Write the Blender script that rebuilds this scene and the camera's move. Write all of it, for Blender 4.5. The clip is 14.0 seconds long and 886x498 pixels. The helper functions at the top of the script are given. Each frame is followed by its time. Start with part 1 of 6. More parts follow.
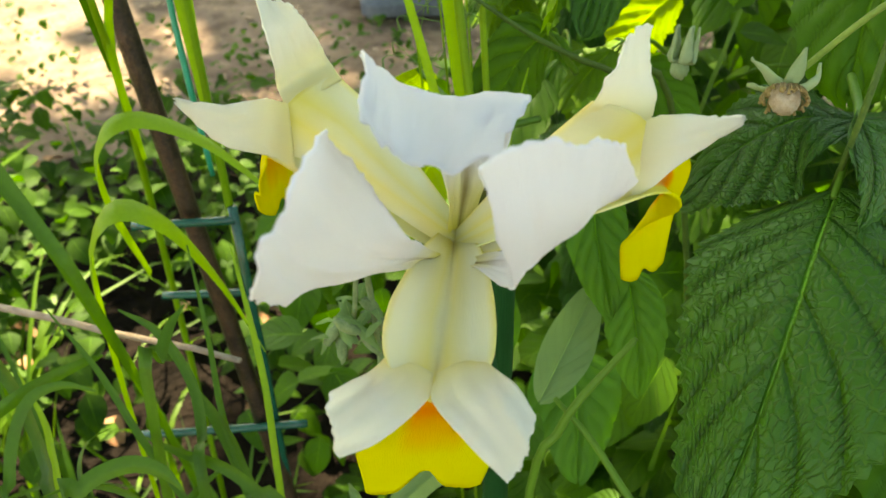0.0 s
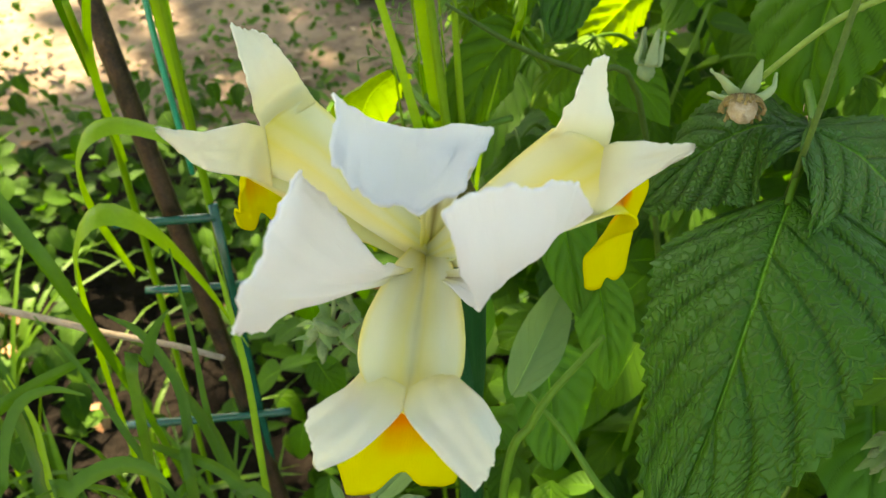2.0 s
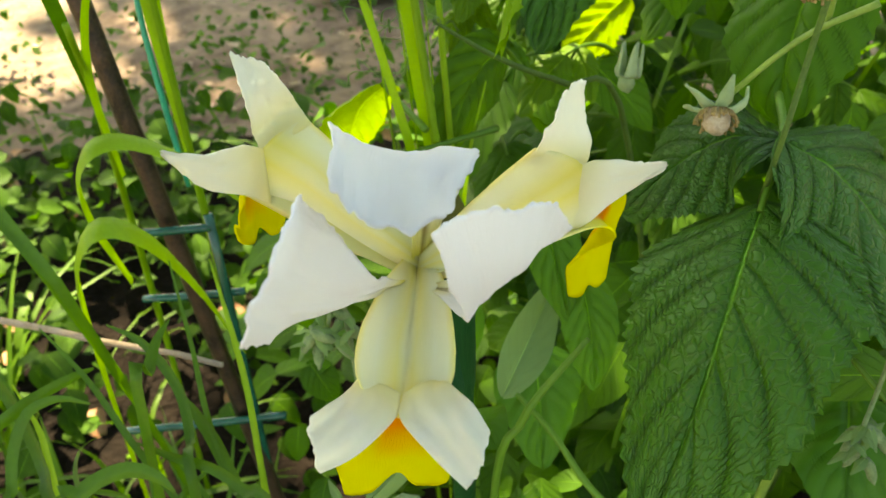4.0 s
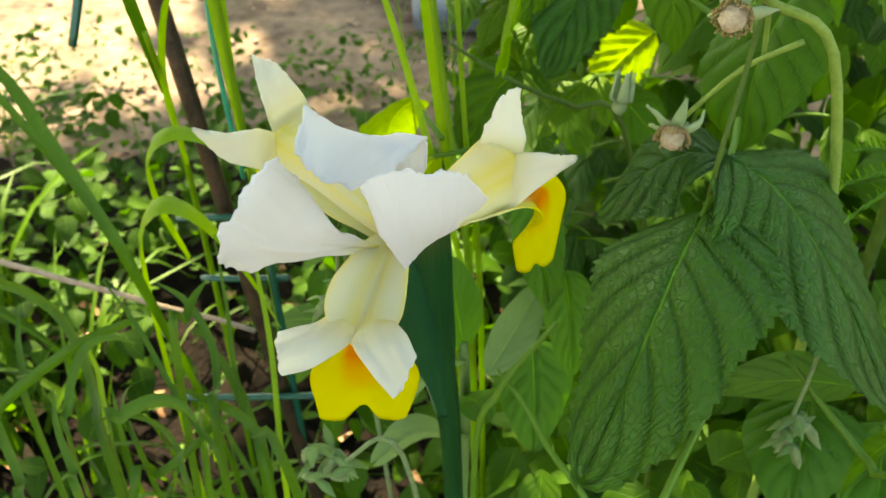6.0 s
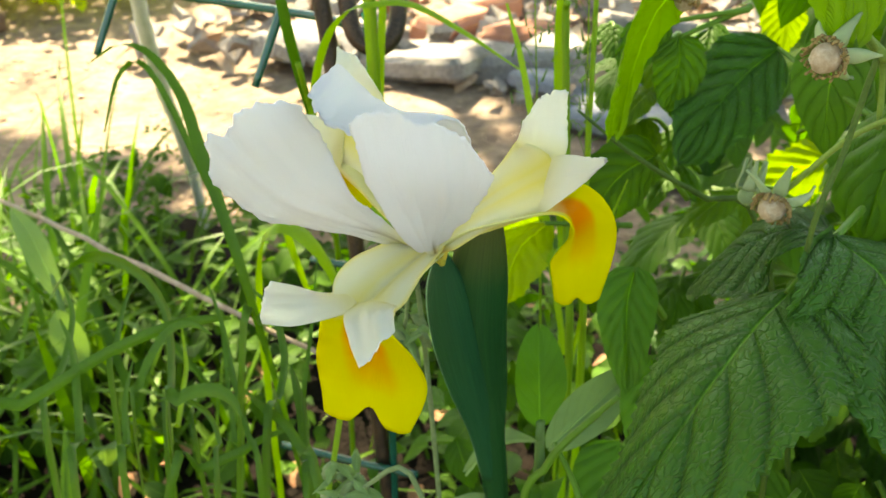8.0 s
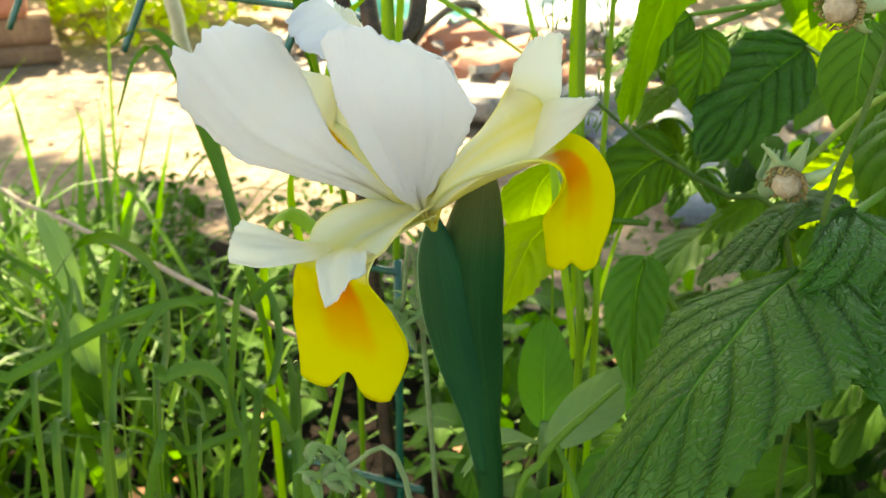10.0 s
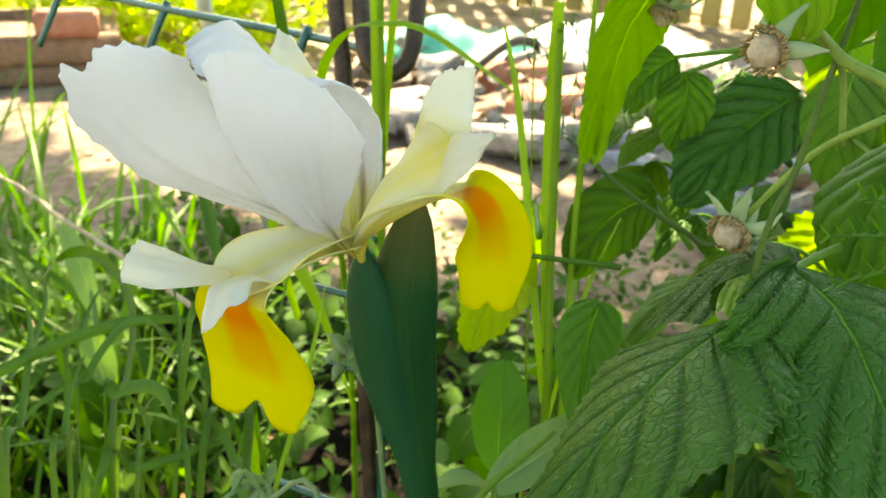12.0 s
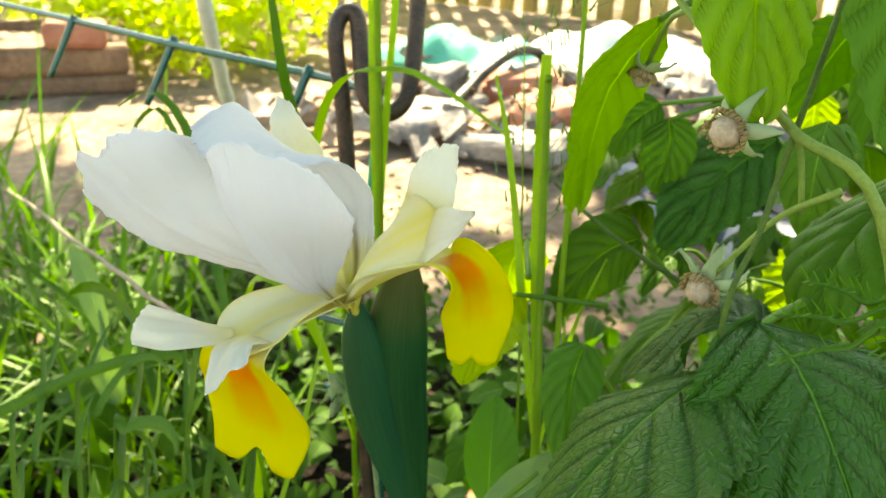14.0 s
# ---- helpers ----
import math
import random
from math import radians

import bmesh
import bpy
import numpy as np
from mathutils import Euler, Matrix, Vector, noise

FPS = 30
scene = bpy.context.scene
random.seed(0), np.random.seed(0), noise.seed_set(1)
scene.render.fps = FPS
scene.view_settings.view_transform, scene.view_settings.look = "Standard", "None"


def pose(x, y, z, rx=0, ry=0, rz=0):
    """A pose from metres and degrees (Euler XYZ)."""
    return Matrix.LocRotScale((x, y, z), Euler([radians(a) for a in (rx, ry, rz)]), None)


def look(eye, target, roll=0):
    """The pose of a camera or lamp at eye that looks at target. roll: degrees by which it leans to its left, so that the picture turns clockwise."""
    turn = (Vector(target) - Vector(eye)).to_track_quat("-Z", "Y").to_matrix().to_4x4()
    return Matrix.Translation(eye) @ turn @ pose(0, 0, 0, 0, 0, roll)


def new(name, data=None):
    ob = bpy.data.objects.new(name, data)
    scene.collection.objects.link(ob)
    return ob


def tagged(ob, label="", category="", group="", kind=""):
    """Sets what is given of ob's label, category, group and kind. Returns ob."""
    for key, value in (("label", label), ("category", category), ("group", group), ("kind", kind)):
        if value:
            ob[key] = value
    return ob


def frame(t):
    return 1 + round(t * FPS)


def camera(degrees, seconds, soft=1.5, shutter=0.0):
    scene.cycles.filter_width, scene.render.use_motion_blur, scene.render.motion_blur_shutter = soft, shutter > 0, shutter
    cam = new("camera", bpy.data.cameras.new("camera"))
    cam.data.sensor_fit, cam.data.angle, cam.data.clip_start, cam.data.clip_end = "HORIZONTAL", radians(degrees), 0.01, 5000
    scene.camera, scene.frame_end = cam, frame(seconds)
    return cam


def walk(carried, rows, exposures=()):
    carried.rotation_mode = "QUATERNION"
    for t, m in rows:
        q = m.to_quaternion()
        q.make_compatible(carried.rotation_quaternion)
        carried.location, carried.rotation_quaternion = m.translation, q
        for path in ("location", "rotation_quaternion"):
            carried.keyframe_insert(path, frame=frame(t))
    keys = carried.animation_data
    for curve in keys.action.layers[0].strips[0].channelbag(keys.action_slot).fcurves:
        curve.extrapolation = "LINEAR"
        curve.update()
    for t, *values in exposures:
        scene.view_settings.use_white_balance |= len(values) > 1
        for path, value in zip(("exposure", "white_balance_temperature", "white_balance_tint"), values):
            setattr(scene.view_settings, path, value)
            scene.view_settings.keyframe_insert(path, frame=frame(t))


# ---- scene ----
cam = camera(54.8, 14.0)
cam.data.dof.use_dof, cam.data.dof.focus_distance, cam.data.dof.aperture_fstop = True, 0.165, 38.0
METRES, EYE, TILT, LEAN, TURN = 0.22, 0.5, -40.0, 0.0, 0.0
ROWS = [
    (0.0, 0.0, 0.0, 0.0, -0.0, 0.0, -0.0),
    (0.5, 0.0046, 0.0029, 0.0152, -0.83, -1.12, 0.19),
    (1.0, 0.0066, -0.0201, 0.0258, -1.18, -1.76, 0.45),
    (1.5, 0.0061, -0.0309, 0.0324, -1.26, -1.87, 0.61),
    (2.0, 0.0086, -0.0353, 0.0344, -1.2, -1.8, 0.72),
    (4.5, 0.0079, -0.0957, 0.036, -2.02, -1.86, 1.56),
    (5.0, 0.0364, -0.1352, 0.0232, -1.84, -2.01, 1.03),
    (5.5, 0.1165, -0.2092, 0.0334, -0.02, -1.45, 0.06),
    (6.0, 0.1291, -0.2436, -0.0102, 3.86, 0.34, -2.47),
    (6.5, 0.1738, -0.2546, -0.0488, 10.23, 6.1, -8.37),
    (7.0, 0.2333, -0.2357, -0.0875, 13.04, 7.06, -10.87),
    (7.5, 0.2861, -0.2025, -0.1181, 15.59, 7.86, -12.88),
    (8.0, 0.3294, -0.1595, -0.1343, 17.7, 8.8, -14.61),
    (8.5, 0.3562, -0.1475, -0.1368, 18.89, 9.45, -15.58),
    (11.0, 0.4195, -0.0188, -0.2036, 21.32, 12.39, -18.72),
    (11.5, 0.4727, -0.0053, -0.1686, 22.56, 12.57, -19.94),
    (12.0, 0.4918, -0.0156, -0.1486, 23.37, 12.53, -21.13),
    (12.5, 0.4999, -0.0342, -0.1359, 23.74, 12.59, -21.7),
    (13.0, 0.4923, -0.0631, -0.1197, 23.97, 12.91, -21.69),
    (13.5, 0.5002, -0.0725, -0.1158, 23.92, 12.42, -21.63),
    (14.0, 0.5222, -0.0791, -0.1028, 23.78, 12.62, -21.24),
]
walk(cam, [(t, pose(0, 0, EYE, TILT, LEAN, TURN) @ pose(METRES * x, METRES * y, METRES * z, 90 + pitch, roll, yaw)) for t, x, y, z, yaw, pitch, roll in ROWS],
     exposures=[(0.0, 2.78, 9800, 2), (5.0, 2.78, 9900, 2), (7.0, 2.72, 9400, 2), (14.0, 2.80, 9100, 2)])

# ---- light ----
SUN_TO = Vector((-0.42, 0.60, 0.80)).normalized()
world = bpy.data.worlds.new("sky")
scene.world = world
world.use_nodes = True
wn = world.node_tree
sky = wn.nodes.new("ShaderNodeTexSky")
sky.sky_type = "NISHITA"
sky.sun_disc = False
sky.sun_elevation = math.asin(SUN_TO.z)
sky.sun_rotation = math.atan2(SUN_TO.x, SUN_TO.y)
wn.links.new(sky.outputs[0], wn.nodes["Background"].inputs[0])
wn.nodes["Background"].inputs[1].default_value = 0.11
sun = new("sun", bpy.data.lights.new("sun", "SUN"))
sun.data.energy, sun.data.angle, sun.data.color = 5.0, radians(0.6), (1.0, 0.93, 0.82)
sun.matrix_world = look(SUN_TO * 5, (0, 0, 0))


# ---- materials ----
class Nodes:
    """A small wrapper to write node materials briefly."""

    def __init__(self, name):
        self.m = bpy.data.materials.new(name)
        self.m.use_nodes = True
        self.t = self.m.node_tree
        self.p = self.t.nodes["Principled BSDF"]
        self.out = self.t.nodes["Material Output"]

    def n(self, kind):
        return self.t.nodes.new("ShaderNode" + kind)

    def link(self, a, b):
        self.t.links.new(a, b)

    def put(self, socket, value):
        if hasattr(value, "is_output"):
            self.link(value, socket)
        else:
            socket.default_value = value

    def math(self, op, a, b=0.0, clamp=False):
        node = self.n("Math")
        node.operation, node.use_clamp = op, clamp
        self.put(node.inputs[0], a)
        self.put(node.inputs[1], b)
        return node.outputs[0]

    def mix(self, f, a, b, kind="MIX"):
        node = self.n("MixRGB")
        node.blend_type = kind
        for socket, value in zip(node.inputs, (f, a, b)):
            self.put(socket, (*value, 1) if isinstance(value, tuple) else value)
        return node.outputs[0]

    def ramp(self, f, stops):
        node = self.n("ValToRGB")
        e = node.color_ramp.elements
        while len(e) < len(stops):
            e.new(0.5)
        for el, (p, c) in zip(e, stops):
            el.position = p
            el.color = (*c, 1) if isinstance(c, tuple) else (c, c, c, 1)
        self.link(f, node.inputs[0])
        return node.outputs[0]

    def noise(self, scale, detail=4.0, where="Object", rough=0.55, stretch=None):
        c = self.n("TexCoord").outputs[where]
        if stretch:
            mp = self.n("Mapping")
            mp.inputs["Scale"].default_value = stretch
            self.link(c, mp.inputs[0])
            c = mp.outputs[0]
        t = self.n("TexNoise")
        self.link(c, t.inputs["Vector"])
        t.inputs["Scale"].default_value, t.inputs["Detail"].default_value, t.inputs["Roughness"].default_value = scale, detail, rough
        return t.outputs["Fac"]

    def cells(self, scale, stretch):
        """Thin lines between uneven cells, in the leaf's own coordinates."""
        c, mp, t, w = self.n("TexCoord").outputs["UV"], self.n("Mapping"), self.n("TexVoronoi"), self.n("TexNoise")
        mp.inputs["Scale"].default_value = stretch
        w.inputs["Scale"].default_value = 22.0
        self.link(c, mp.inputs[0])
        self.link(mp.outputs[0], w.inputs["Vector"])
        bent = self.n("VectorMath")
        bent.operation = "MULTIPLY_ADD"
        self.link(w.outputs["Color"], bent.inputs[0])
        bent.inputs[1].default_value = (0.05, 0.05, 0.0)
        self.link(mp.outputs[0], bent.inputs[2])
        t.feature = "DISTANCE_TO_EDGE"
        t.inputs["Scale"].default_value = scale
        self.link(bent.outputs[0], t.inputs["Vector"])
        return self.ramp(t.outputs["Distance"], [(0.0, 1.0), (0.16, 0.0)])

    def uv(self):
        s = self.n("SeparateXYZ")
        self.link(self.n("TexCoord").outputs["UV"], s.inputs[0])
        return s.outputs[0], s.outputs[1]

    def bump(self, height, distance, strength=1.0):
        b = self.n("Bump")
        b.inputs["Strength"].default_value, b.inputs["Distance"].default_value = strength, distance
        self.link(height, b.inputs["Height"])
        self.link(b.outputs[0], self.p.inputs["Normal"])
        return b.outputs[0]

    def done(self, colour=None, rough=0.5, spec=0.5, metal=0.0, thin=0.0, thin_colour=None, normal=None):
        p = self.p
        if colour is not None:
            self.put(p.inputs["Base Color"], (*colour, 1) if isinstance(colour, tuple) else colour)
        self.put(p.inputs["Roughness"], rough)
        p.inputs["Specular IOR Level"].default_value, p.inputs["Metallic"].default_value = spec, metal
        if thin:
            tr = self.n("BsdfTranslucent")
            self.put(tr.inputs[0], thin_colour if thin_colour is not None else colour)
            if normal:
                self.link(normal, tr.inputs["Normal"])
            mx = self.n("MixShader")
            mx.inputs[0].default_value = thin
            self.link(p.outputs[0], mx.inputs[1])
            self.link(tr.outputs[0], mx.inputs[2])
            self.link(mx.outputs[0], self.out.inputs[0])
        return self.m


def leaf_material(name, dark, light, thin=0.4, rough=0.5, veins=0.0, random="island", glow=(1.25, 1.35, 0.30), spec=0.26, fine=700, grainy=0.25):
    """A leaf: two greens by leaf and by patch, side veins by the leaf's own coordinates, light let through."""
    k = Nodes(name)
    rnd = k.n("NewGeometry").outputs["Random Per Island"] if random == "island" else k.n("ObjectInfo").outputs["Random"]
    patch = k.noise(60, 3)
    f = k.math("ADD", k.math("MULTIPLY", rnd, 0.65), k.math("MULTIPLY", k.math("SUBTRACT", patch, 0.35), 0.7), True)
    c = k.mix(f, dark, light)
    normal = None
    grain = k.noise(fine, 3)
    c = k.mix(grainy, c, k.mix(grain, tuple(v * 0.6 for v in dark), tuple(min(1, v * 1.2) for v in light)))
    if veins:
        u, v = k.uv()
        av = k.math("ABSOLUTE", k.math("SUBTRACT", k.math("MULTIPLY", v, 2.0), 1.0))
        s = k.math("FRACT", k.math("SUBTRACT", k.math("MULTIPLY", u, 6.2), k.math("ADD", k.math("MULTIPLY", av, 2.2), k.math("MULTIPLY", k.noise(2.5, 1, "UV"), 0.3))))
        s = k.math("ABSOLUTE", k.math("SUBTRACT", s, 0.5))
        side = k.ramp(s, [(0.0, 0.8), (0.10, 0.0)])
        mid = k.ramp(av, [(0.008, 1.0), (0.026, 0.0)])
        line = k.math("MAXIMUM", side, mid)
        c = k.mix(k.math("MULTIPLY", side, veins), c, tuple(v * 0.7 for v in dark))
        c = k.mix(k.math("MULTIPLY", mid, k.ramp(u, [(0.25, 0.65), (0.75, 0.15)])), c, tuple(min(1, v * 2.2 + 0.05 * w) for v, w in zip(light, (1.2, 1.6, 0.3))))
        warp = k.noise(6, 2, "UV", stretch=(3.0, 2.0, 1.0))
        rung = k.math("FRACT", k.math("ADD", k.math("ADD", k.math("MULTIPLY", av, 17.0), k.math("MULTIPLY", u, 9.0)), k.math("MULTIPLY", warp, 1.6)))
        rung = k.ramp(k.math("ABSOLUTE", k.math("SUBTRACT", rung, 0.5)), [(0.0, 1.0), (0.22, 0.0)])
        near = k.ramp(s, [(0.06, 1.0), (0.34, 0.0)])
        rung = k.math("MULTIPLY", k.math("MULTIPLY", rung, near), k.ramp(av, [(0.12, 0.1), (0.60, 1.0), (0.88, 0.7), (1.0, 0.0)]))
        # the puckers' small shadows are drawn into the colour as dark dashes
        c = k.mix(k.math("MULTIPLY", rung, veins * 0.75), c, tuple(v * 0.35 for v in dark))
        if veins > 0.3:
            # a net of fine veins with small puckered fields between them, shade painted into its creases
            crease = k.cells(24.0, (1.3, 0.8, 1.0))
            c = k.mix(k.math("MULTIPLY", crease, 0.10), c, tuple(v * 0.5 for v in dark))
            rung = k.math("ADD", k.math("MULTIPLY", rung, 0.8), k.math("MULTIPLY", crease, 0.30))
        h = k.math("ADD", k.math("MULTIPLY", grain, 0.3), k.math("ADD", k.math("MULTIPLY", line, -0.7), k.math("MULTIPLY", rung, -0.9)))
        normal = k.bump(h, 0.0003 + 0.0020 * veins, 0.45 + min(0.45, veins))
    else:
        normal = k.bump(grain, 0.0002, 0.6)
    back = k.mix(1.0, c, (*glow,), "MULTIPLY")
    return k.done(c, rough, spec, thin=thin, thin_colour=back, normal=normal)


def plain(name, a, b, scale, rough=0.7, bump=0.0, metal=0.0, spec=0.4, where="Object", detail=5.0):
    """Two colours in patches and in grain, with relief."""
    k = Nodes(name)
    big, small = k.noise(scale, detail, where), k.noise(scale * 9, 4, where)
    f = k.math("ADD", k.math("MULTIPLY", big, 0.8), k.math("MULTIPLY", small, 0.6))
    f = k.ramp(f, [(0.5, 0.0), (0.9, 1.0)])
    c = k.mix(f, a, b)
    c = k.mix(k.math("MULTIPLY", k.n("ObjectInfo").outputs["Random"], 0.25), c, tuple(v * 0.6 for v in a))
    if bump:
        k.bump(k.math("ADD", big, k.math("MULTIPLY", small, 0.5)), bump)
    return k.done(c, rough, spec, metal)


def petal_material(name, kind):
    """Petal tissue; u runs from the base to the tip, v across it."""
    k = Nodes(name)
    u, v = k.uv()
    av = k.math("ABSOLUTE", k.math("SUBTRACT", k.math("MULTIPLY", v, 2.0), 1.0))
    wob = k.math("MULTIPLY", k.math("SUBTRACT", k.noise(120, 3), 0.5), 0.14)
    uu, vv = k.math("ADD", u, wob), k.math("ADD", av, wob)
    white, cream, yellow = (0.86, 0.86, 0.86), (0.84, 0.82, 0.52), (0.84, 0.68, 0.06)
    if kind == "standard":
        c = k.mix(k.ramp(uu, [(0.10, 1.0), (0.30, 0.0)]), (0.76, 0.772, 0.79), (0.78, 0.71, 0.15))
        stripe = k.math("MULTIPLY", k.ramp(vv, [(0.02, 1.0), (0.34, 0.0)]), k.ramp(uu, [(0.20, 1.0), (0.42, 0.0)]))
        c = k.mix(k.math("MULTIPLY", stripe, 0.75), c, (0.22, 0.15, 0.04))
    elif kind == "style":
        band = k.ramp(vv, [(0.0, 0.18), (0.07, 0.20), (0.20, 0.48), (0.38, 0.26), (0.60, 0.0), (0.86, 0.05), (1.0, 0.55)])
        c = k.mix(band, (0.88, 0.88, 0.68), (0.90, 0.79, 0.08))
        c = k.mix(k.ramp(uu, [(0.0, 0.6), (0.25, 0.0)]), c, (0.74, 0.65, 0.07))
        c = k.mix(k.math("MULTIPLY", k.ramp(uu, [(0.55, 0.0), (1.0, 0.7)]), k.ramp(vv, [(0.2, 1.0), (0.9, 0.15)])), c, (0.90, 0.80, 0.12))
    elif kind == "crest":
        c = k.mix(k.ramp(uu, [(0.05, 0.60), (0.55, 0.0)]), (0.87, 0.87, 0.76), (0.88, 0.80, 0.20))
    else:
        claw = k.mix(k.ramp(vv, [(0.2, 0.0), (0.9, 1.0)]), (0.80, 0.75, 0.24), (0.80, 0.80, 0.42))
        orange = k.mix(k.ramp(vv, [(0.32, 1.0), (0.52, 0.0)]), (0.70, 0.665, 0.004), (0.78, 0.30, 0.002))
        orange = k.mix(k.ramp(uu, [(0.60, 0.0), (0.88, 1.0)]), orange, (0.70, 0.665, 0.004))
        c = k.mix(k.ramp(uu, [(0.40, 0.0), (0.50, 1.0)]), claw, orange)
    fine = k.noise(26, 4, "UV", stretch=(0.5, 6.0, 1.0))
    c = k.mix(0.10, c, k.mix(fine, (0.55, 0.55, 0.5), (1.0, 1.0, 1.0)), "MULTIPLY")
    normal = k.bump(fine, 0.0004, 0.7)
    return k.done(c, 0.6, 0.25, thin=0.5, thin_colour=c, normal=normal)


M_STANDARD, M_STYLE, M_CREST, M_FALL = (petal_material("iris_" + n, n) for n in ("standard", "style", "crest", "fall"))


def bract_material(name, edge, tip, dark=(0.001, 0.018, 0.006), light=(0.010, 0.070, 0.016)):
    """A sheathing bract: fine lines along it, a waxy sheen, a brown tint at its top and a pale margin."""
    k = Nodes(name)
    u, v = k.uv()
    lines = k.noise(9, 3, "UV", stretch=(0.35, 14.0, 1.0))
    broad = k.noise(3, 2, "UV", stretch=(0.8, 3.0, 1.0))
    c = k.mix(k.ramp(lines, [(0.25, 0.0), (0.85, 1.0)]), dark, light)
    c = k.mix(k.math("MULTIPLY", broad, 0.5), c, (0.020, 0.090, 0.024))
    c = k.mix(k.math("MULTIPLY", k.ramp(k.math("ADD", u, k.math("MULTIPLY", lines, 0.15)), [(0.72, 0.0), (0.98, 1.0)]), tip), c, (0.13, 0.10, 0.022))
    if edge:
        m = k.math("ABSOLUTE", k.math("SUBTRACT", v, 0.48))
        c = k.mix(k.ramp(m, [(0.006, 0.85), (0.030, 0.0)]), c, (0.20, 0.38, 0.22))
    return k.done(c, k.math("ADD", 0.30, k.math("MULTIPLY", broad, 0.25)), 0.10, normal=k.bump(lines, 0.0003, 0.7))


M_SPATHE, M_SPATHE_EDGE = bract_material("spathe_green", False, 0.6), bract_material("spathe_pale_edge", True, 0.0, (0.002, 0.030, 0.013), (0.011, 0.078, 0.032))
M_SCAPE = bract_material("scape_green", False, 0.0)
M_TUBE = plain("flower_tube", (0.26, 0.26, 0.03), (0.44, 0.40, 0.06), 300, 0.5)
M_STEM = leaf_material("stem_green", (0.05, 0.13, 0.009), (0.1, 0.22, 0.018), 0.1, 0.5, random="object")
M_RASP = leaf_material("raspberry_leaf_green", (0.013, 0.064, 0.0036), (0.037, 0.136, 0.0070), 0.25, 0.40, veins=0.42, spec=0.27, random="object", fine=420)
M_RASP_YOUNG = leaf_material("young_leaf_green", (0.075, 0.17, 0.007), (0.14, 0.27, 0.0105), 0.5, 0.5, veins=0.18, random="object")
# sun shining through a leaf is put into this pale yellow base colour
M_GLOW = leaf_material("sunlit_leaf_yellow", (0.17, 0.28, 0.0081), (0.28, 0.38, 0.0158), 0.42, 0.5, veins=0.08, random="object")
M_CANE = plain("cane_green", (0.032, 0.070, 0.009), (0.080, 0.145, 0.020), 200, 0.65, 0.0003, spec=0.25)
M_CANE_PALE = plain("pale_cane_green", (0.12, 0.20, 0.035), (0.21, 0.31, 0.06), 120, 0.55, 0.0003, spec=0.25)
M_THICKET = leaf_material("thicket_green", (0.026, 0.095, 0.004), (0.095, 0.235, 0.0081), 0.4, 0.55, veins=0.25)
M_WEED = leaf_material("weed_green", (0.01, 0.044, 0.0036), (0.075, 0.18, 0.0099), 0.38, 0.6, veins=0.2, fine=300, grainy=0.12, spec=0.16)
M_GRASS = leaf_material("grass_green", (0.018, 0.075, 0.005), (0.135, 0.275, 0.0150), 0.4, 0.5)
M_BLADE = leaf_material("grass_blade_green", (0.15, 0.29, 0.0135), (0.27, 0.42, 0.0225), 0.4, 0.45, random="object")
M_BLADE_DARK = leaf_material("dark_blade_green", (0.032, 0.095, 0.0050), (0.068, 0.160, 0.008), 0.35, 0.45, random="object")
M_SOFT = leaf_material("soft_leaf_green", (0.045, 0.15, 0.0081), (0.085, 0.24, 0.0126), 0.4, 0.55, veins=0.05, random="object", fine=300, grainy=0.1)
# lit copy of the raspberry green, its brightness put into the base colour
M_LIT = leaf_material("lit_leaf_green", (0.038, 0.118, 0.0062), (0.075, 0.19, 0.0100), 0.45, 0.5, veins=0.2, random="object", spec=0.2, fine=420)
M_SAGE = leaf_material("downy_leaf_green", (0.12, 0.215, 0.072), (0.20, 0.31, 0.110), 0.3, 0.75, veins=0.03, random="object", spec=0.2, fine=400, grainy=0.10)
M_DOWN = plain("downy_bud", (0.10, 0.16, 0.055), (0.22, 0.29, 0.13), 300, 0.9, 0.0006)
M_SEPAL = leaf_material("sepal_pale_green", (0.24, 0.33, 0.16), (0.42, 0.50, 0.30), 0.3, 0.8, random="object", spec=0.2)
M_FRUIT = plain("unripe_fruit", (0.36, 0.25, 0.14), (0.62, 0.51, 0.36), 700, 0.7, 0.0006)
M_STAMEN = plain("stamen_brown", (0.16, 0.10, 0.03), (0.36, 0.26, 0.10), 400, 0.8)
# hedge colour raised to a pale yellow that stands in for strong sun
M_HEDGE = leaf_material("hedge_sunlit_green", (0.32, 0.42, 0.03), (0.66, 0.66, 0.15), 0.65, 0.5, grainy=0.1)
M_CROWN = leaf_material("crown_green", (0.03, 0.09, 0.009), (0.07, 0.16, 0.0135), 0.35, 0.5)
M_WIRE = plain("green_coated_wire", (0.003, 0.055, 0.036), (0.006, 0.10, 0.065), 120, 0.25, 0.0, 0.0, 0.6)
M_TAPE = plain("green_tie", (0.0, 0.24, 0.14), (0.01, 0.32, 0.20), 90, 0.3)
M_IRON = plain("rusty_black_iron", (0.012, 0.010, 0.009), (0.11, 0.062, 0.036), 90, 0.40, 0.0010, 0.3)
M_TWIG = plain("dry_twig", (0.22, 0.16, 0.11), (0.38, 0.31, 0.24), 150, 0.9, 0.0006)
M_STRAW = plain("bleached_straw", (0.55, 0.52, 0.42), (0.78, 0.75, 0.66), 60, 0.7, 0.0004)
M_SOIL = plain("soil", (0.075, 0.046, 0.031), (0.35, 0.25, 0.178), 5.0, 0.95, 0.012)
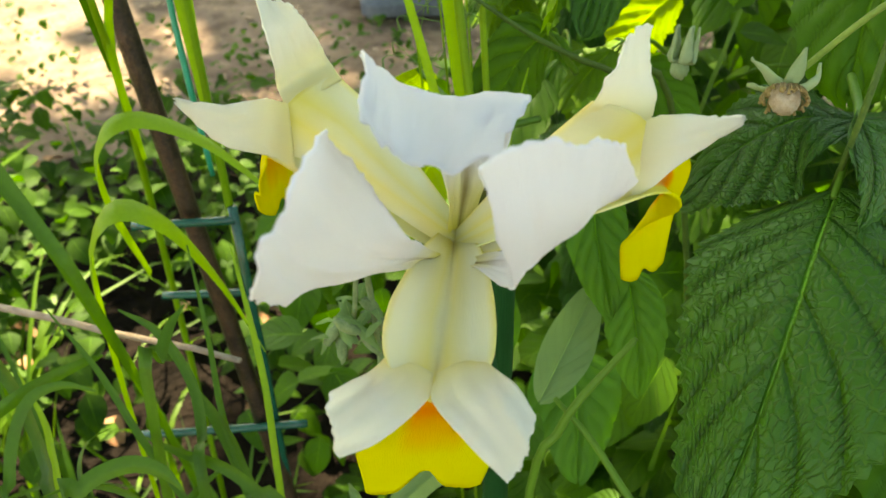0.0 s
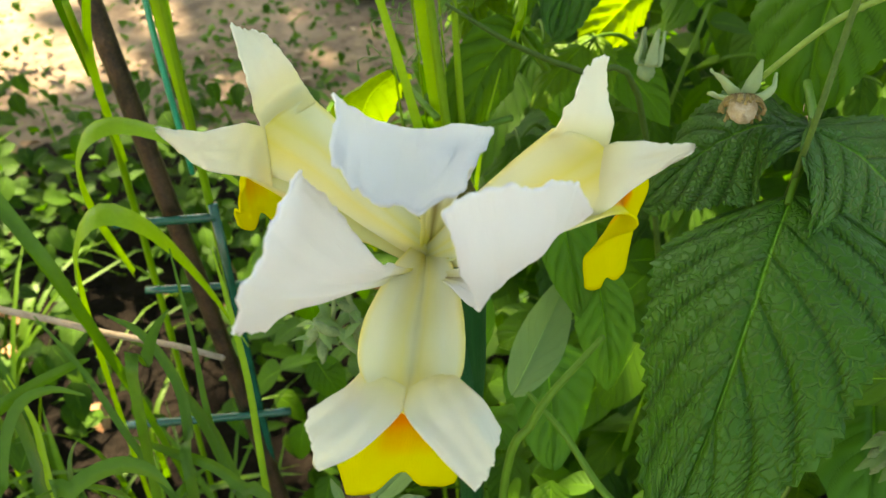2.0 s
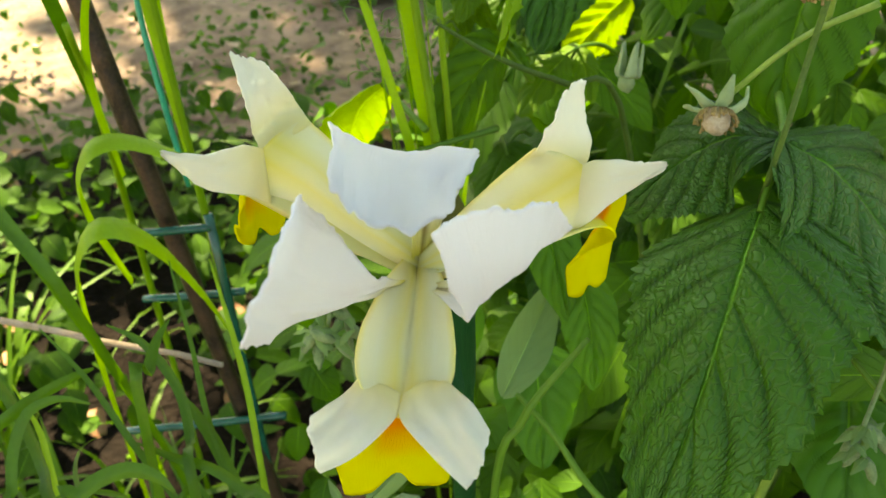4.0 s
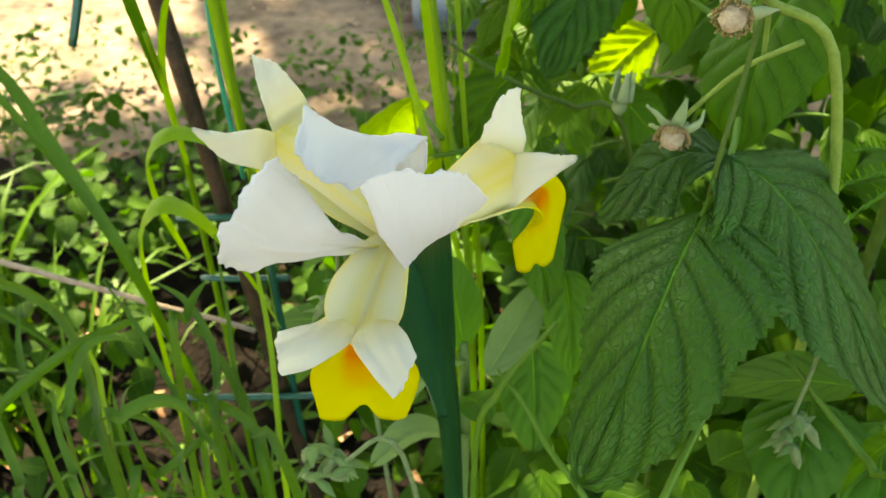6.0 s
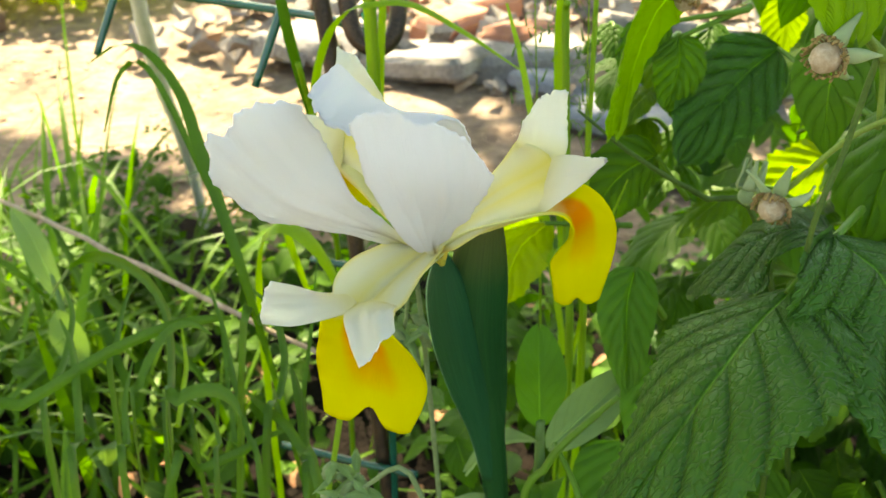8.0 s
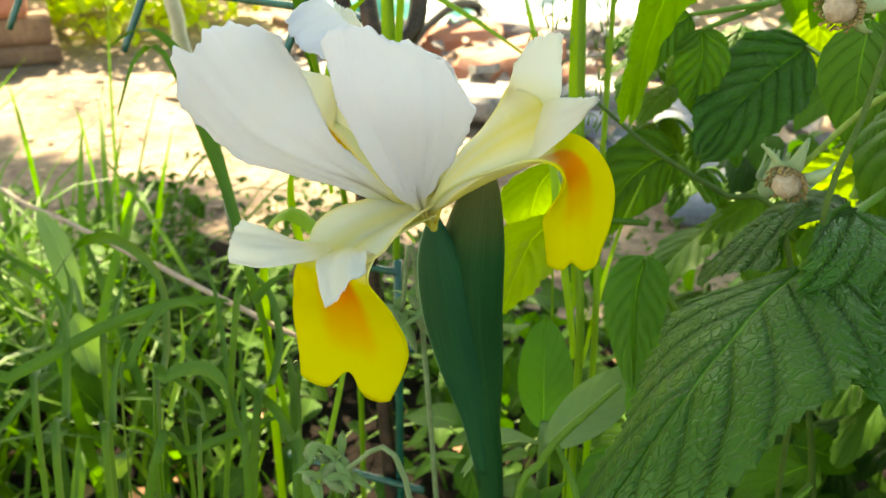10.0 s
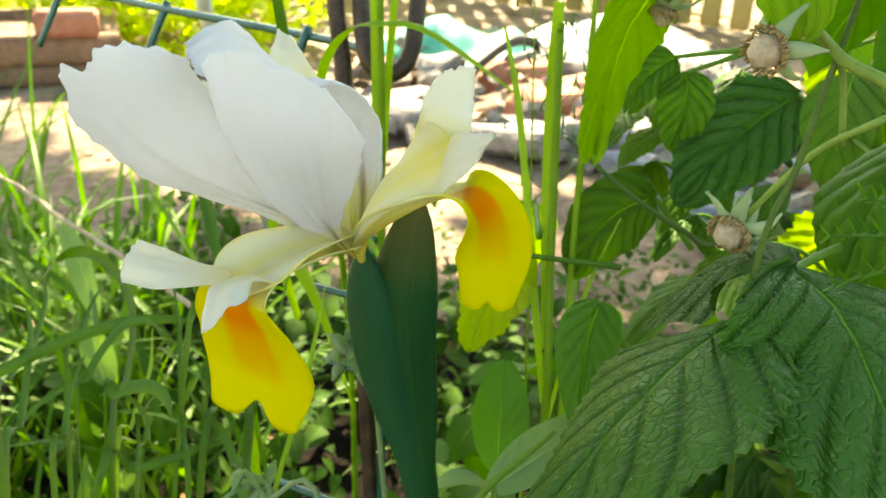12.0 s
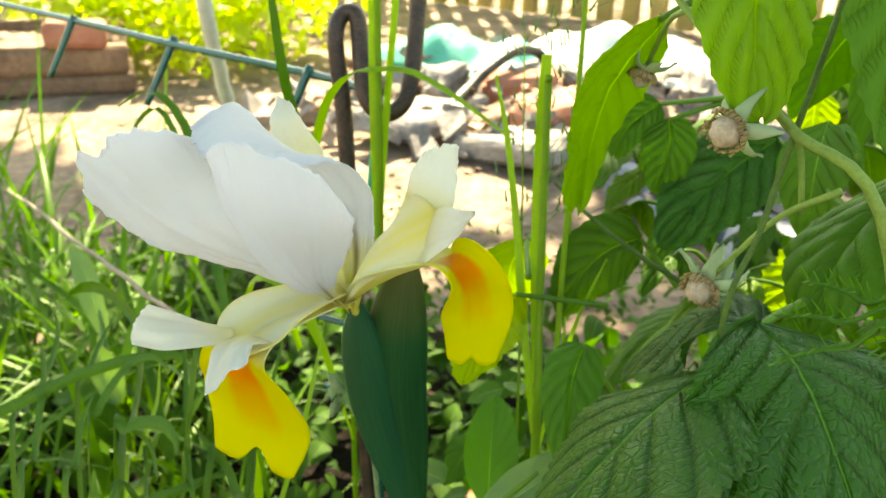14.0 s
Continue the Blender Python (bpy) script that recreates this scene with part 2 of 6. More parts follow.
# bed soil made near black: shade between the plants is in its colour
M_SHADED_HUMUS = plain("shaded_bed_humus", (0.005, 0.004, 0.0032), (0.018, 0.013, 0.0095), 22, 0.95, 0.008, spec=0.06)
M_LITTER = plain("litter", (0.24, 0.15, 0.09), (0.50, 0.38, 0.28), 30, 0.9)
M_FALLEN = plain("fallen_leaf", (0.30, 0.12, 0.05), (0.55, 0.32, 0.18), 40, 0.8)
M_STONE = plain("grey_stone", (0.13, 0.115, 0.105), (0.36, 0.33, 0.31), 14, 0.9, 0.008)
M_BLUESTONE = plain("slate", (0.12, 0.13, 0.16), (0.26, 0.27, 0.31), 14, 0.8, 0.004)
M_RUBBER = plain("black_rubber", (0.010, 0.010, 0.010), (0.030, 0.028, 0.026), 40, 0.5, 0.001)
M_BRICK = plain("brick_red", (0.33, 0.12, 0.07), (0.46, 0.22, 0.15), 22, 0.9, 0.004)
M_PLANK = plain("weathered_plank", (0.10, 0.055, 0.034), (0.24, 0.145, 0.088), 9, 0.85, 0.003)
M_TARP = plain("teal_tarp", (0.02, 0.30, 0.22), (0.10, 0.45, 0.36), 12, 0.4, 0.003)
M_PALETARP = plain("pale_tarp", (0.55, 0.60, 0.58), (0.78, 0.80, 0.78), 12, 0.5, 0.003)
M_PICKET = plain("yellow_picket", (0.45, 0.35, 0.12), (0.62, 0.50, 0.22), 8, 0.8, 0.002)
M_BARK = plain("bark", (0.08, 0.055, 0.04), (0.20, 0.15, 0.11), 12, 0.95, 0.01)


# ---- mesh helpers ----
def mesh_of(name, verts, faces, uvs=None, smooth=True):
    me = bpy.data.meshes.new(name)
    me.from_pydata([tuple(map(float, v)) for v in verts], [], [tuple(map(int, f)) for f in faces])
    if uvs is not None:
        layer = me.uv_layers.new(name="UVMap")
        ids = np.empty(len(me.loops), dtype=np.int32)
        me.loops.foreach_get("vertex_index", ids)
        layer.data.foreach_set("uv", np.asarray(uvs, dtype=np.float32)[ids].ravel())
    me.polygons.foreach_set("use_smooth", [smooth] * len(me.polygons))
    me.update()
    return me


def part(name, me, material, parent=None, label="", thick=0.0):
    """Links a mesh as ONE object under a thing or a part. me: a mesh or a bmesh."""
    if isinstance(me, bmesh.types.BMesh):
        bm, me = me, bpy.data.meshes.new(name)
        bm.to_mesh(me)
        bm.free()
    if not me.materials:
        me.materials.append(material)
    ob = new(name, me)
    ob.parent = parent
    if thick:
        s = ob.modifiers.new("thickness", "SOLIDIFY")
        s.thickness, s.offset = thick, 0
    if label:
        tagged(ob, label)
    return ob


def thing(name, label, category, group="", at=(0, 0, 0), kind=""):
    ob = new(name)
    ob.location = at
    ob.empty_display_size = 0.01
    return tagged(ob, label, category, group, kind)


def spline(points, count):
    """A smooth curve through points (rows of any width), count samples at even steps of its index."""
    p = np.asarray(points, float)
    p = np.vstack([2 * p[0] - p[1], p, 2 * p[-1] - p[-2]])
    s = np.linspace(0, len(p) - 3 - 1e-9, count)
    i = s.astype(int)
    f = (s - i)[:, None]
    a, b, c, d = p[i], p[i + 1], p[i + 2], p[i + 3]
    return 0.5 * (2 * b + (c - a) * f + (2 * a - 5 * b + 4 * c - d) * f ** 2 + (3 * b - a - 3 * c + d) * f ** 3)


def unit(v):
    v = np.asarray(v, float)
    return v / np.maximum(np.linalg.norm(v, axis=-1, keepdims=True), 1e-9)


def grid_faces(nu, nv):
    return [(i * nv + j, i * nv + j + 1, (i + 1) * nv + j + 1, (i + 1) * nv + j) for i in range(nu - 1) for j in range(nv - 1)]


def sheet(name, mid, half, side, cup, nu=30, nv=15, ruffle=0.0, waves=9, ragged=0.0, seed=1, notch=0.0, keel=0.0, rounded=0.0, spikes=()):
    """A petal: a midline with half widths, the way across at each row (one for all or one each), and how far
    the edges bend off their plane. ruffle waves the edge, ragged frays it, notch cuts the tip, keel raises the middle, rounded draws the tip's corners in; spikes pull points of the edge out: u, v, reach along, reach across, offset."""
    r = np.random.RandomState(seed)
    m = spline(mid, nu)
    w = spline([[x] for x in half], nu)[:, 0]
    cu = spline([[x] for x in (cup if hasattr(cup, "__len__") else [cup, cup])], nu)[:, 0]
    sd = np.asarray(side, float)
    sd = np.repeat(sd[None], nu, 0) if sd.ndim == 1 else spline(sd, nu)
    tan = unit(np.gradient(m, axis=0))
    sd = unit(sd - tan * (sd * tan).sum(1, keepdims=True))
    nor = np.cross(sd, tan)
    v = np.linspace(-1, 1, nv)
    u = np.linspace(0, 1, nu)
    ph = r.rand(4) * 6.28
    out, uvs = [], []
    for i in range(nu):
        for j in range(nv):
            a = abs(v[j])
            e = a ** 2.5 * min(1, u[i] * 2.5)
            wave = math.sin(u[i] * waves + ph[0] + (1.7 if v[j] > 0 else 0)) + 0.6 * math.sin(u[i] * waves * 2.3 + ph[1] - v[j] * 2)
            fray = ragged * a ** 4 * 2.6 * (noise.noise((u[i] * 9, seed, v[j])) + 0.45 * noise.noise((u[i] * 34, seed + 7, v[j]))) * u[i]
            crease = 0.35 * ruffle * noise.noise((u[i] * 5 + seed, v[j] * 3.5, 0.5)) + 0.16 * ruffle * noise.noise((u[i] * 9 + seed, v[j] * 14, 3.5))
            end = u[i] ** 6 * (ragged * 2.6 * (noise.noise((v[j] * 3.2, seed, 4.0)) + 0.5 * noise.noise((v[j] * 11, seed, 8.0))) - notch * math.exp(-(v[j] / 0.28) ** 2))
            p = m[i] + sd[i] * v[j] * (w[i] + fray) + nor[i] * (cu[i] * w[i] * v[j] ** 2 + ruffle * e * wave + crease * 2.2 * min(1, u[i] * 4) + keel * math.exp(-(v[j] / 0.16) ** 2)) + tan[i] * (end - rounded * w[i] * a ** 4 * u[i] ** 3)
            for su, sv, ru, rv, d in spikes:
                p = p + np.asarray(d) * math.exp(-abs(u[i] - su) / ru - ((v[j] - sv) / rv) ** 2)
            out.append(p)
            uvs.append((u[i], j / (nv - 1)))
    return mesh_of(name, out, grid_faces(nu, nv), uvs)


def lobe(name, low, high, bulge, ruffle=0.0005, ragged=0.0004, seed=1, nu=30, nv=25):
    """A petal lobe spanned between its lower and its upper edge, bulging between them, its free end frayed."""
    a, b = spline(low, nu), spline(high, nu)
    out, uvs = [], []
    for i in range(nu):
        u = i / (nu - 1)
        nor = unit(np.cross(b[i] - a[i], a[min(i + 1, nu - 1)] - a[max(i - 1, 0)]))
        along = unit(a[min(i + 1, nu - 1)] - a[max(i - 1, 0)])
        for j in range(nv):
            v = j / (nv - 1)
            w = bulge * 4 * v * (1 - v) * (1 - 0.5 * u) + ruffle * u * (math.sin(v * 9 + seed) + 0.2 * math.sin(v * 21 + u * 4 + seed)) + 1.2 * ruffle * noise.noise((u * 4 + seed, v * 4, 1.5))
            end = u ** 5 * (2.4 * ragged * (noise.noise((v * 4, seed, 4.0)) + 0.6 * noise.noise((v * 13, seed, 8.0))) + 0.0012 * 4 * v * (1 - v))
            out.append(a[i] * (1 - v) + b[i] * v + nor * w + along * end)
            uvs.append((u, v))
    return mesh_of(name, out, grid_faces(nu, nv), uvs)


def petal(name, low, mid, high, ruffle=0.0006, ragged=0.0004, seed=1, nu=72, nv=49, peaks=()):
    """A petal spanned by its lower edge, its middle line and its upper edge; the free edges wave and fray.
    peaks pull the free end out or in: place across it, width, reach."""
    a, m, b = spline(low, nu), spline(mid, nu), spline(high, nu)
    out, uvs = [], []
    for i in range(nu):
        u = i / (nu - 1)
        k0, k1 = max(i - 1, 0), min(i + 1, nu - 1)
        along, across = unit(m[k1] - m[k0]), unit(b[i] - a[i])
        nor = unit(np.cross(across, along))
        for j in range(nv):
            v = j / (nv - 1)
            w = 2 * v - 1
            p = a[i] * (0.5 * w * (w - 1)) + m[i] * (1 - w * w) + b[i] * (0.5 * w * (w + 1))
            edge = abs(w) ** 3 * min(1.0, 2 * u)
            off = ruffle * (edge * (math.sin(u * 10 + seed + 1.9 * (w > 0)) + 0.5 * math.sin(u * 23 + seed * 1.7)) + 0.9 * min(1.0, 3 * u) * noise.noise((u * 3.2 + seed, v * 3.0, 0.7)) + 0.55 * min(1.0, 2 * u) * noise.noise((u * 2.5 + seed, v * 9, 2.7)))
            end = u ** 5 * 2.2 * ragged * (noise.noise((v * 5, seed, 4.0)) + 0.9 * noise.noise((v * 17, seed, 8.0)) + 0.5 * noise.noise((v * 41, seed, 3.0)))
            end += u ** 4 * sum(r * math.exp(-((v - c) / d) ** 2) for c, d, r in peaks)
            fray = ragged * abs(w) ** 6 * u * (noise.noise((u * 8, seed, 11.0 * w)) + 1.0 * noise.noise((u * 27, seed, 5.0 * w)) + 0.6 * noise.noise((u * 60, seed, 7.0 * w))) * (1 if w > 0 else -1)
            out.append(p + nor * off + along * end + across * fray)
            uvs.append((u, v))
    return mesh_of(name, out, grid_faces(nu, nv), uvs)


def tube(name, points, radii, sides=8, count=None):
    """A tapered round rod along a curve, closed at both ends."""
    n = count or max(4, 5 * len(points))
    m = spline(points, n)
    rad = spline([[x] for x in radii], n)[:, 0] if hasattr(radii, "__len__") else np.full(n, radii)
    tan = unit(np.gradient(m, axis=0))
    ref = np.array([0.31, 0.22, 0.93]) if abs(tan[0] @ (0.31, 0.22, 0.93)) < 0.95 else np.array([1.0, 0, 0])
    verts, uvs = [], []
    for i in range(n):
        ref = ref - tan[i] * (ref @ tan[i])
        ref = ref / np.linalg.norm(ref)
        o = np.cross(tan[i], ref)
        for j in range(sides):
            a = 2 * math.pi * j / sides
            verts.append(m[i] + (ref * math.cos(a) + o * math.sin(a)) * rad[i])
            uvs.append((i / (n - 1), j / sides))
    faces = [(i * sides + j, i * sides + (j + 1) % sides, (i + 1) * sides + (j + 1) % sides, (i + 1) * sides + j) for i in range(n - 1) for j in range(sides)]
    faces += [tuple(range(sides))[::-1], tuple((n - 1) * sides + j for j in range(sides))]
    return mesh_of(name, verts, faces, uvs)


def pod(name, mid, half, side, depth, nu=30, sides=24):
    """A closed sheath of oval section, with a faint keel on its broad sides."""
    m = spline(mid, nu)
    w = np.maximum(spline([[x] for x in half], nu)[:, 0], 0.0003)
    tan = unit(np.gradient(m, axis=0))
    sd = np.repeat(np.asarray(side, float)[None], nu, 0)
    sd = unit(sd - tan * (sd * tan).sum(1, keepdims=True))
    nor = np.cross(sd, tan)
    verts, uvs = [], []
    for i in range(nu):
        for j in range(sides):
            a = 2 * math.pi * j / sides
            k = 1 + 0.10 * abs(math.sin(a)) ** 9
            verts.append(m[i] + sd[i] * math.cos(a) * w[i] + nor[i] * math.sin(a) * w[i] * depth * k)
            uvs.append((i / (nu - 1), j / sides))
    faces = [(i * sides + j, i * sides + (j + 1) % sides, (i + 1) * sides + (j + 1) % sides, (i + 1) * sides + j) for i in range(nu - 1) for j in range(sides)]
    return mesh_of(name, verts, faces + [tuple(range(sides))[::-1], tuple((nu - 1) * sides + j for j in range(sides))], uvs)


def blade_mesh(name, points, half, side, fold=0.25, nu=22, twist=0.0):
    """A grass leaf: a long ribbon with a fold along its middle, tapering to its point."""
    m = spline(points, nu)
    w = spline([[x] for x in half], nu)[:, 0] if hasattr(half, "__len__") else half * np.sqrt(np.clip(1 - np.linspace(0, 1, nu) ** 2.2, 0.0004, 1))
    tan = unit(np.gradient(m, axis=0))
    sd = np.repeat(np.asarray(side, float)[None], nu, 0)
    sd = unit(sd - tan * (sd * tan).sum(1, keepdims=True))
    nor = np.cross(sd, tan)
    a = twist * np.linspace(0, 1, nu)[:, None]
    sd, nor = sd * np.cos(a) + nor * np.sin(a), nor * np.cos(a) - sd * np.sin(a)
    verts, uvs = [], []
    for i in range(nu):
        for v in (-1, -0.5, 0, 0.5, 1):
            verts.append(m[i] + sd[i] * v * w[i] + nor[i] * fold * w[i] * abs(v))
            uvs.append((i / (nu - 1), v / 2 + 0.5))
    return mesh_of(name, verts, grid_faces(nu, 5), uvs)


def leaflet(name, mid, half, side, nu=44, nv=25, teeth=17, tooth=0.05, relief=0.0008, cup=-0.25, shape=1.0, seed=3, sag=0.0):
    """A toothed leaf with sunk side veins and puckered fields between them."""
    r = np.random.RandomState(seed)
    m = spline(mid, nu)
    u = np.linspace(0, 1, nu)
    w = half * np.abs(np.sin(np.pi * np.clip(u, 0, 1) ** (0.74 * shape))) ** 0.62 + 0.0004
    tan = unit(np.gradient(m, axis=0))
    sd = np.repeat(np.asarray(side, float)[None], nu, 0)
    sd = unit(sd - tan * (sd * tan).sum(1, keepdims=True))
    nor = np.cross(sd, tan)
    if nor[:, 2].mean() < 0:
        sd, nor = -sd, -nor
    length = np.linalg.norm(np.diff(m, axis=0), axis=1).sum()
    v = np.linspace(-1, 1, nv)
    off = r.rand(3) * 6
    verts, uvs = [], []
    for i in range(nu):
        for j in range(nv):
            a = abs(v[j])
            s = u[i] * 6.2 - a * 2.2 - 0.15
            vein = abs((s % 1) - 0.5) * 2
            puck = (1 - (1 - vein) ** 4) * min(1, 6 * a) * relief
            puck += relief * 0.45 * noise.noise((u[i] * 12 + off[0], v[j] * 5, off[1]))
            puck *= min(1.0, 1.4 * w[i] / half)
            ed = a ** 6
            jag = tooth * half * (((u[i] * teeth) % 1 - 0.5) * 1.5 + 0.6 * math.sin(u[i] * 23 + off[2] + v[j]))
            wav = 0.10 * half * a ** 2 * math.sin(u[i] * 8 + off[1] + (2 if v[j] > 0 else 0))
            p = m[i] + sd[i] * v[j] * (w[i] + ed * jag * min(1, 6 * u[i])) + nor[i] * (puck + cup * w[i] * a ** 1.6 + wav - relief * 1.2 * math.exp(-(v[j] / 0.05) ** 2)) + tan[i] * length * 0.10 * a * (u[i] - 0.25)
            verts.append(p)
            uvs.append((u[i], j / (nv - 1)))
    return mesh_of(name, verts, grid_faces(nu, nv), uvs)


def simple_leaf(nu=6, nv=5, fold=0.25, sag=0.25, shape=0.75, width=0.32):
    """Unit leaf along +y with its face up: vertices, faces and coordinates, to be strewn in numbers."""
    verts, uvs = [], []
    for i in range(nu):
        u = i / (nu - 1)
        w = width * (math.sin(math.pi * u ** shape) ** 0.8 if 0 < u < 1 else 0.01)
        for j in range(nv):
            v = -1 + 2 * j / (nv - 1)
            verts.append((w * v, u, fold * w * abs(v) - sag * u * u))
            uvs.append((u, j / (nv - 1)))
    return np.array(verts), np.array(grid_faces(nu, nv)), np.array(uvs)


def strewn(name, template, places, material, parent=None, label="", smooth=True):
    """Many copies of one small shape joined into one mesh. places: rows of x, y, z, heading, pitch, roll, size."""
    v, f, uv = template
    pl = np.asarray(places, float)
    ch, sh, cp, sp, cr, sr = (g(pl[:, k]) for k in (3, 4, 5) for g in (np.cos, np.sin))
    one, zero = np.ones(len(pl)), np.zeros(len(pl))
    rz = np.stack([ch, -sh, zero, sh, ch, zero, zero, zero, one], 1).reshape(-1, 3, 3)
    rx = np.stack([one, zero, zero, zero, cp, -sp, zero, sp, cp], 1).reshape(-1, 3, 3)
    ry = np.stack([cr, zero, sr, zero, one, zero, -sr, zero, cr], 1).reshape(-1, 3, 3)
    rot = rz @ rx @ ry
    pts = np.einsum("nij,vj->nvi", rot, v) * pl[:, 6][:, None, None] + pl[:, None, :3]
    faces = (f[None] + (np.arange(len(pl)) * len(v))[:, None, None]).reshape(-1, f.shape[1])
    pts = pts.reshape(-1, 3)
    me = bpy.data.meshes.new(name)
    me.vertices.add(len(pts))
    me.vertices.foreach_set("co", pts.astype(np.float32).ravel())
    k = f.shape[1]
    me.loops.add(faces.size)
    me.loops.foreach_set("vertex_index", faces.astype(np.int32).ravel())
    me.polygons.add(len(faces))
    me.polygons.foreach_set("loop_start", np.arange(0, faces.size, k, dtype=np.int32))
    me.uv_layers.new(name="UVMap").data.foreach_set("uv", np.tile(uv, (len(pl), 1))[faces.ravel()].astype(np.float32).ravel())
    me.update(calc_edges=True)
    me.polygons.foreach_set("use_smooth", [smooth] * len(me.polygons))
    me.validate()
    return part(name, me, material, parent, label)


def rough_block(name, size, seed, bevel=0.01, rough=0.006, cuts=2):
    """A worn block: a bevelled box with uneven faces."""
    bm = bmesh.new()
    bmesh.ops.create_cube(bm, size=1)
    bmesh.ops.scale(bm, vec=size, verts=bm.verts)
    bmesh.ops.subdivide_edges(bm, edges=bm.edges, cuts=cuts, use_grid_fill=True)
    bmesh.ops.bevel(bm, geom=[e for e in bm.edges if e.is_manifold and e.calc_face_angle() > 0.5], offset=bevel, segments=2, affect="EDGES")
    for v in bm.verts:
        v.co += noise.noise_vector(v.co * 14 + Vector((seed * 3.1, seed, 0))) * rough
    for f in bm.faces:
        f.smooth = True
    return bm


# ---- ground ----
def height(x, y):
    near = math.exp(-(x * x + y * y) / 8)
    return near * (0.020 * noise.noise((x * 2.2, y * 2.2, 0.3)) + 0.010 * noise.noise((x * 9, y * 9, 1.3)) + 0.004 * noise.noise((x * 31, y * 31, 2.0))) - 0.015


def ground_sheet():
    a = np.concatenate([-np.geomspace(400, 3.2, 14), np.linspace(-3, 2.2, 140), np.geomspace(2.4, 400, 14)])
    b = np.concatenate([-np.geomspace(400, 1.2, 12), np.linspace(-1, 4.2, 140), np.geomspace(4.4, 400, 14)])
    verts = [(x, y, height(x, y)) for x in a for y in b]
    return part("ground", mesh_of("ground", verts, grid_faces(len(a), len(b))), M_SOIL)


tagged(ground_sheet(), "bare brown garden soil with dry litter", "ground", kind="structure")


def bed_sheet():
    """The planted bed: a low mound of humus on the garden soil, with an uneven rim; its near-black colour holds the
    plants' shade.
    """
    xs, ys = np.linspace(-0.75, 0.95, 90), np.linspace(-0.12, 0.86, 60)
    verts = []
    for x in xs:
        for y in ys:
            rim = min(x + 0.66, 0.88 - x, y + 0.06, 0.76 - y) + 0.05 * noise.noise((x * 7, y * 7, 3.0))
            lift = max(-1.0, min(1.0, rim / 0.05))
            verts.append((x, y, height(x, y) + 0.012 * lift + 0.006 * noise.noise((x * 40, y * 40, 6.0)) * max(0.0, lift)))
    return part("flower_bed", mesh_of("flower_bed", verts, grid_faces(len(xs), len(ys))), M_SHADED_HUMUS)


tagged(bed_sheet(), "crumbly humus of the planted bed, blackened for the shade under plants", "soil", kind="structure")


# ---- the iris ----
def iris():
    it = thing("iris", "white and yellow iris flower with orange-marked petals on a green stem", "flower", at=(0.006, 0.134, 0.0))
    inv = Matrix.Translation((-0.006, -0.134, 0.0))

    def add(name, me, material, label="", thick=0.0004, parent=None):
        me.transform(inv)
        ob = part(name, me, material, parent or it, label, thick)
        return ob

    base = (0.002, 0.119, 0.401)
    # three falls: claw, then the hanging yellow blade
    add("fall", sheet("fall", [(0.0018, 0.1205, 0.3988), (0.0001, 0.1049, 0.4008), (-0.0007, 0.0925, 0.4012), (-0.0014, 0.0857, 0.3985), (-0.0014, 0.0879, 0.3903), (-0.0025, 0.0916, 0.3776), (-0.0040, 0.0918, 0.3657)],
        [0.0018, 0.0054, 0.0066, 0.0077, 0.0110, 0.0129, 0.0105], (0.98, 0.18, 0.02), [-0.30, -0.40, -0.40, -0.31, -0.07, 0.05, -0.16], 56, 25, 0.0004, 8, 0.0001, 2, 0.006, 0, rounded=0.25), M_FALL, "yellow fall with an orange signal stripe")
    add("fall", sheet("fall", [(0.0018, 0.1205, 0.3988), (0.0134, 0.1152, 0.4088), (0.0254, 0.1118, 0.4172), (0.0340, 0.1122, 0.4208), (0.0372, 0.1165, 0.4160), (0.0367, 0.1205, 0.4051), (0.0372, 0.1182, 0.3941)],
        [0.0018, 0.0057, 0.0070, 0.0060, 0.0066, 0.0082, 0.0054], [(0.36, 0.93, 0.09), (0.36, 0.93, 0.10), (0.36, 0.92, 0.14), (0.40, 0.91, 0.08), (0.49, 0.87, 0.04), (0.68, 0.74, -0.00), (0.78, 0.63, 0.05)], [-0.30, -0.40, -0.32, -0.19, -0.24, -0.08, 0.10], 56, 25, 0.0004, 8, 0.0001, 5, 0.0018, 0, rounded=0.25), M_FALL, "yellow fall with an orange signal stripe")
    add("fall", sheet("fall", [(0.0018, 0.1205, 0.3988), (-0.0100, 0.1250, 0.4086), (-0.0199, 0.1299, 0.4156), (-0.0285, 0.1339, 0.4184), (-0.0325, 0.1363, 0.4124), (-0.0322, 0.1366, 0.4027), (-0.0310, 0.1335, 0.3973)],
        [0.0018, 0.0055, 0.0071, 0.0085, 0.0091, 0.0088, 0.0082], (0.29, 0.96, 0.02), [-0.30, -0.40, -0.40, -0.30, -0.29, -0.14, -0.05], 56, 25, 0.0004, 8, 0.0001, 7, 0.003, 0, rounded=0.25), M_FALL, "yellow fall with an orange signal stripe")
    # style arms over the claws, each ending in two upturned crests
    arm = add("style_arm", sheet("style_arm", [(0.0020, 0.1200, 0.4018), (0.0014, 0.1102, 0.4038), (-0.0002, 0.0967, 0.4042), (-0.0010, 0.0880, 0.4034), (-0.0018, 0.0822, 0.4024)],
        [0.0028, 0.0056, 0.0082, 0.0084, 0.0058], (0.99, 0.08, -0.04), [-0.45, -0.42, -0.36, -0.20, -0.05], 40, 29, 0.0002, 6, 8e-05, 11, 0.0, 0.0011, rounded=0.30), M_STYLE, "cream style arm with yellow bands")
